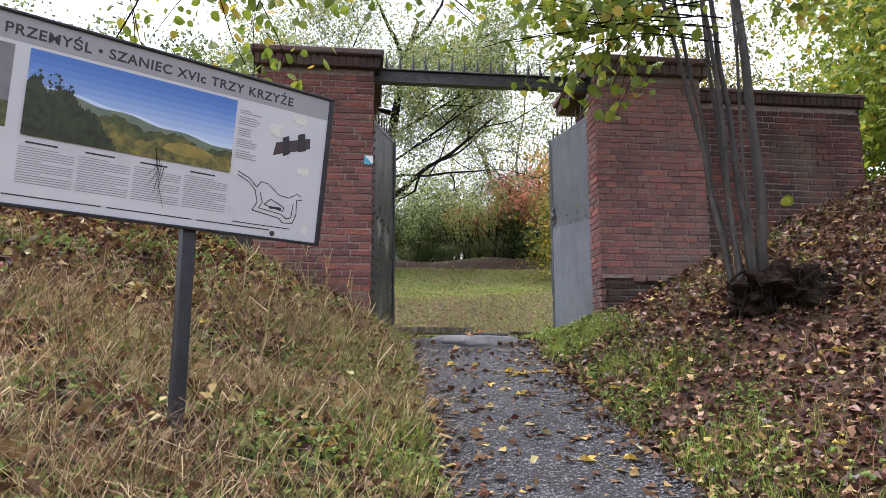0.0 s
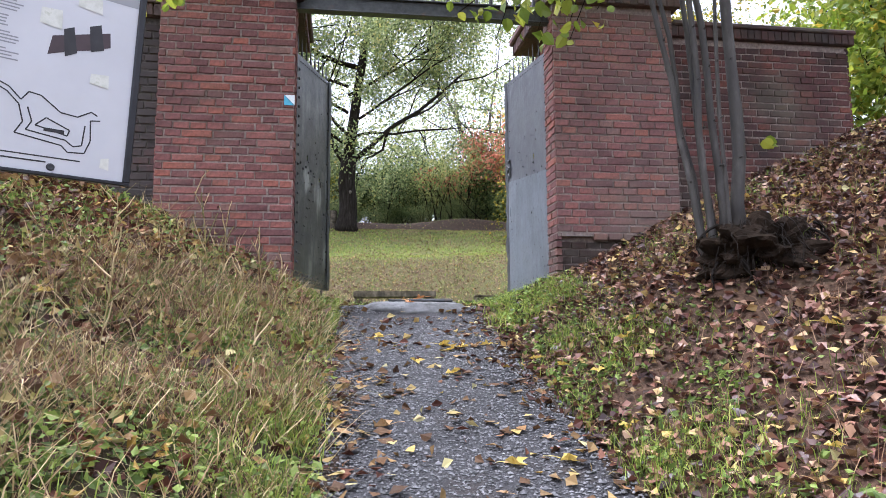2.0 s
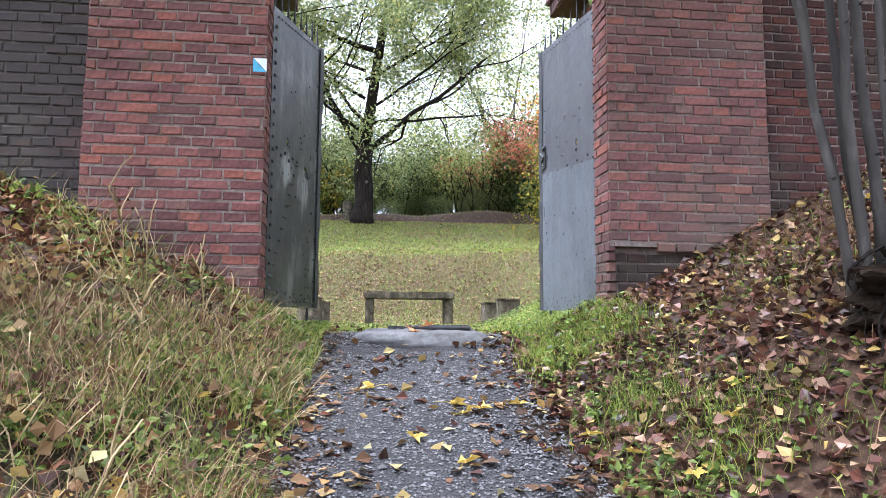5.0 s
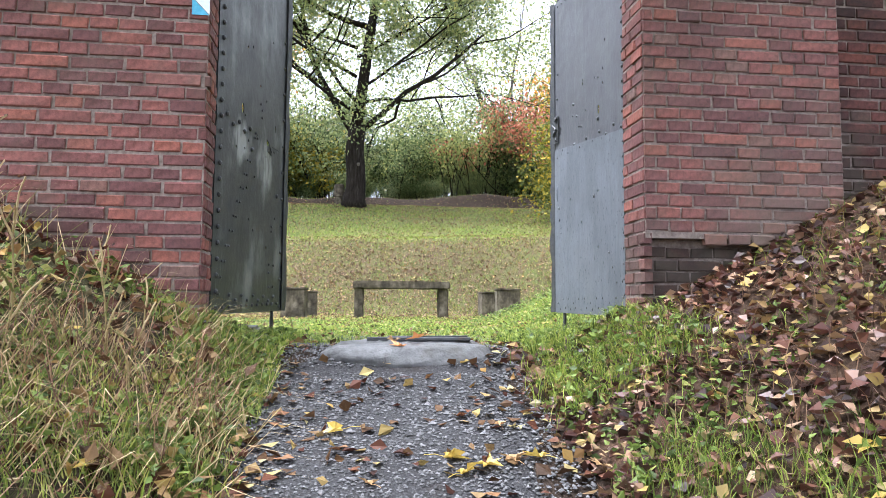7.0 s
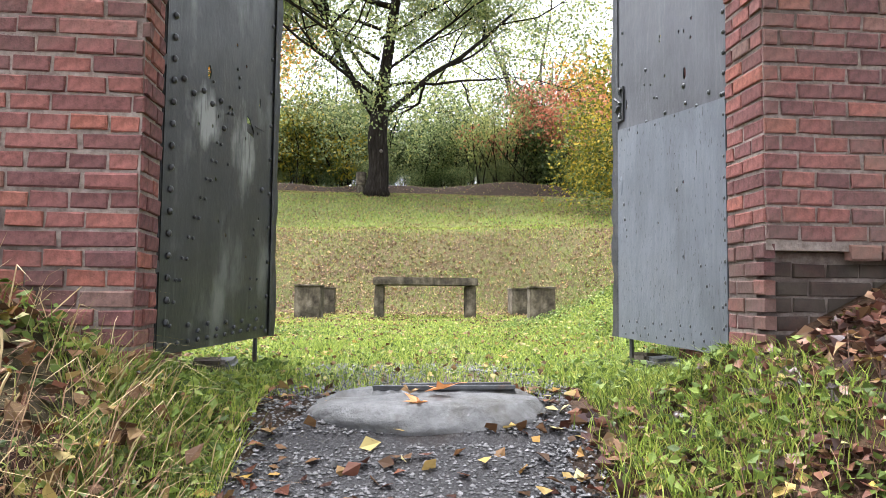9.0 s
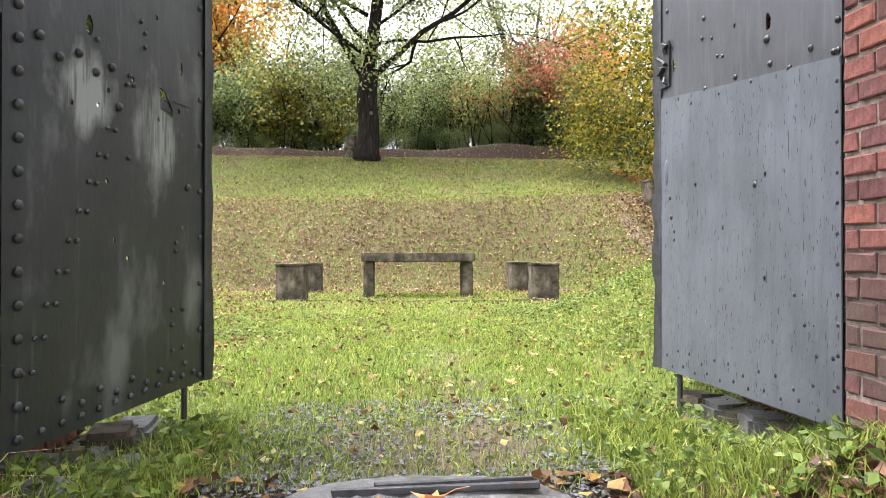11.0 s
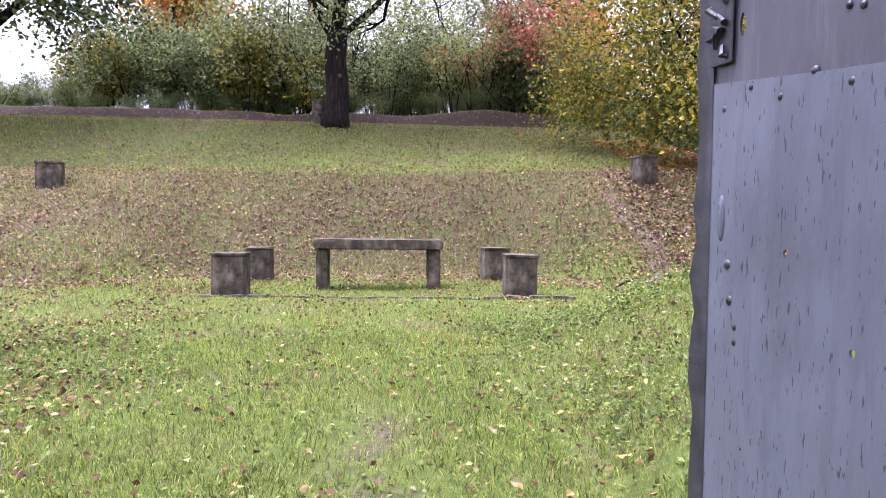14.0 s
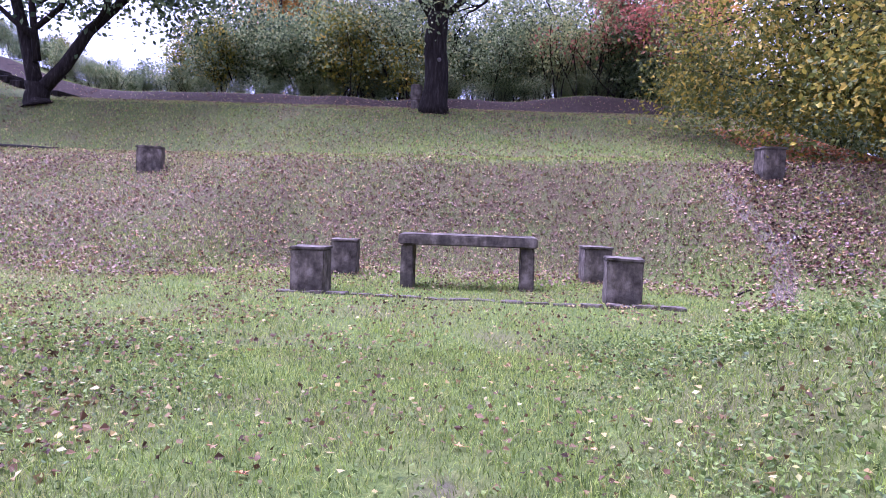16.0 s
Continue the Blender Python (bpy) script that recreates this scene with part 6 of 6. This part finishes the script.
def oval_leaves(tips, count, spread, size, mat, rs, name="leaves"):
    """Broad hanging leaves with a fold, close enough to be told apart."""
    t = np.array([tuple(q) for q, _ in tips])
    pos = t[rs.randint(0, len(t), count)] + rs.normal(size=(count, 3)) * spread
    d = rs.normal(size=(count, 3)) * np.array([0.7, 0.7, 0.35]) + np.array([0, 0, -0.75])
    d /= np.linalg.norm(d, axis=1)[:, None]
    s = np.cross(d, rs.normal(size=(count, 3)))
    s /= np.linalg.norm(s, axis=1)[:, None]
    nn = np.cross(d, s)
    k = (size * rs.uniform(0.6, 1.25, count))[:, None]
    prof = [(-0.5, 0.0), (-0.38, 0.30), (-0.05, 0.42), (0.28, 0.26), (0.5, 0.0), (0.28, -0.26), (-0.05, -0.42), (-0.38, -0.30)]
    v = [pos + d * k * a + s * k * b + nn * k * (0.22 * abs(b)) for a, b in prof] + [pos - d * k * 0.05]
    v = np.stack(v, 1).reshape(-1, 3)
    f = np.array([[8, i, (i + 1) % 8] for i in range(8)])[None] + (np.arange(count) * 9)[:, None, None]
    return np_mesh(name, v, f.reshape(-1, 3), mat)


part("foliage", oval_leaves(hang, 430, 0.065, 0.10, M["leaf_lime"], rs), None, coppice, "broad lime-green leaves turning yellow")
part("crown", oval_leaves([q for q in tips if q[0].z > 2.6], 420, 0.12, 0.085, M["leaf_lime"], rs), None, coppice)
# the head of the tree, unseen above the view, added to shade the bank
bm, head = bmesh.new(), []
for k in range(16):
    a = 2 * math.pi * k / 16
    grow(rnd, bm, Vector((rnd.uniform(-0.4, 0.1), rnd.uniform(-0.1, 0.1), 3.6 + 0.08 * k)), Vector((math.cos(a) + 0.25, math.sin(a), 0.35)), rnd.uniform(1.8, 2.8), 0.025, 2, head, 0.0, 0.5, 3, 5)
part("head_branchwork", bm, M["bark_young"], coppice)
part("head_crown", leaf_cloud("head_crown", np.array([tuple(head[i][0]) for i in rs.randint(0, len(head), 9000)]) + rs.normal(size=(9000, 3)) * 0.2, 0.10, M["leaf_lime"], rs, far=True), None, coppice)
part("sprout", oval_leaves([(Vector((0.30, -0.02, 0.93)), 0)], 3, 0.03, 0.11, M["leaf_lime"], rs), None, coppice, "single fresh green leaves")

mound = thing("root_mound", "dark tangle of bared roots and soil under the stems", "roots", pose(1.95, -2.35, gz(1.95, -2.35)))
bm = bmesh.new()
bmesh.ops.create_icosphere(bm, subdivisions=5, radius=0.29)
for v in bm.verts:
    c = v.co.copy()
    v.co = c * (1 + 0.75 * noise.noise(c * 5.5) + 0.40 * noise.noise(c * 14) + 0.12 * noise.noise(c * 40))
    v.co.x *= 1.15
    v.co.z = v.co.z * 0.72 - 0.07
part("soil_clod", bm, M["root"], mound, "crumbling black soil")
bm = bmesh.new()
for k in range(110):
    a = rnd.uniform(math.pi * 0.95, math.pi * 2.05)
    r = rnd.uniform(0.20, 0.31)
    pts = [Vector((r * 1.1 * math.cos(a), r * math.sin(a), rnd.uniform(-0.12, 0.16)))]
    v = Vector((math.cos(a) * 0.6, math.sin(a) * 0.6, 0.1))
    for i in range(6):
        v = (v * 0.6 + Vector((rnd.gauss(0, 0.35), rnd.gauss(0, 0.25), -0.42))).normalized()
        pts.append(pts[-1] + v * rnd.uniform(0.03, 0.07))
    r0 = rnd.uniform(0.0015, 0.0055) if k % 9 else 0.011
    tube(bm, pts, [r0 * (1 - 0.12 * i) for i in range(7)], 4)
part("root_tangle", bm, M["bark"], mound, "fine hanging rootlets")["kind"] = "stuff"

# ---- leafy bough over the board, from a tree beside the bank ----
bough, btips = tree("bank_tree", "broad-leaved tree whose bough hangs over the board", -5.4, -2.4,
                    [(3.2, (0.9, -0.25, 0.12), 3.2, 0.05), (3.5, (0.95, -0.1, 0.2), 3.4, 0.05), (3.9, (-0.2, 0.3, 1), 3.0, 0.09), (2.9, (0.85, 0.1, 0.10), 3.0, 0.045)],
                    M["bark"], None, 0, 0.1, 95, depth=2, kids=4, up=0.0, trunk=(4.0, 0.15, 0.09))
part("crown", oval_leaves(btips, 2600, 0.16, 0.10, M["leaf_lime"], rs), None, bough)

# ---- tall dead weeds by the pillar ----
for k, (x, y, h) in enumerate(((-1.72, -1.25, 0.62), (-1.80, -1.1, 0.75), (-1.45, -0.95, 0.55), (-1.30, -1.05, 0.45), (-2.3, -1.8, 0.6), (-1.55, -2.0, 0.5), (-2.0, -2.9, 0.55), (-1.35, -3.1, 0.5))):
    s = thing("dead_weed", "dry stalk with small pale seed heads on the bank", "weed", pose(x, y, gz(x, y) - 0.02), "dead weeds on the bank")
    bm, t = bmesh.new(), []
    grow(rnd, bm, Vector((0, 0, 0)), Vector((rnd.gauss(0, 0.12), rnd.gauss(0, 0.12), 1)), h, 0.0035, 1, t, 0.05, 0.45, 5, 5, 0.35)
    part("stalk", bm, M["dry_grass"], s)
    part("seed_head", leaf_cloud("seed_heads", np.array([tuple(q) for q, d in t if q.z > h * 0.55 for _ in range(2)]) + rs.normal(size=(2 * len([1 for q, d in t if q.z > h * 0.55]), 3)) * 0.012, 0.014, M["litter"], rs), None, s)["kind"] = "stuff"

# ---- fallen wood and the far steps ----
for nm, lab, x, y, length, r, turn in (("fallen_log", "dark fallen bough lying on the terrace", -11.6, 19.6, 2.0, 0.07, 8), ("fallen_branch", "thin broken branch lying beside the footpath", 4.3, 11.2, 0.9, 0.02, -25)):
    bm = bmesh.new()
    pts = [Vector((length * (k / 6 - 0.5), 0.08 * math.sin(k * 1.4), 0)) for k in range(7)]
    for q in pts:
        w = pose(x, y, 0, 0, 0, turn) @ q
        q.z = gz(w.x, w.y) + r * 0.8
    tube(bm, pts, [r, r * 1.05, r * 0.95, r * 0.9, r * 0.75, r * 0.6, r * 0.4], 8, 0.1, rnd)
    ob = new(nm, bm_mesh(nm, bm, M["bark"], True))
    ob.matrix_basis = pose(x, y, 0, 0, 0, turn)
    tagged(ob, lab, "branch")
steps = thing("log_steps", "flight of dark log steps climbing the far bank", "steps", pose(0, 0, 0))
for k in range(9):
    x, y = -15.2 - 0.42 * k, 28.0 - 0.1 * k
    part("step", box(x - 0.2, x + 0.2, y - 0.9, y + 0.9, gz(x, y) - 0.15, gz(x, y) + 0.12, 0.02), M["bark"], steps)
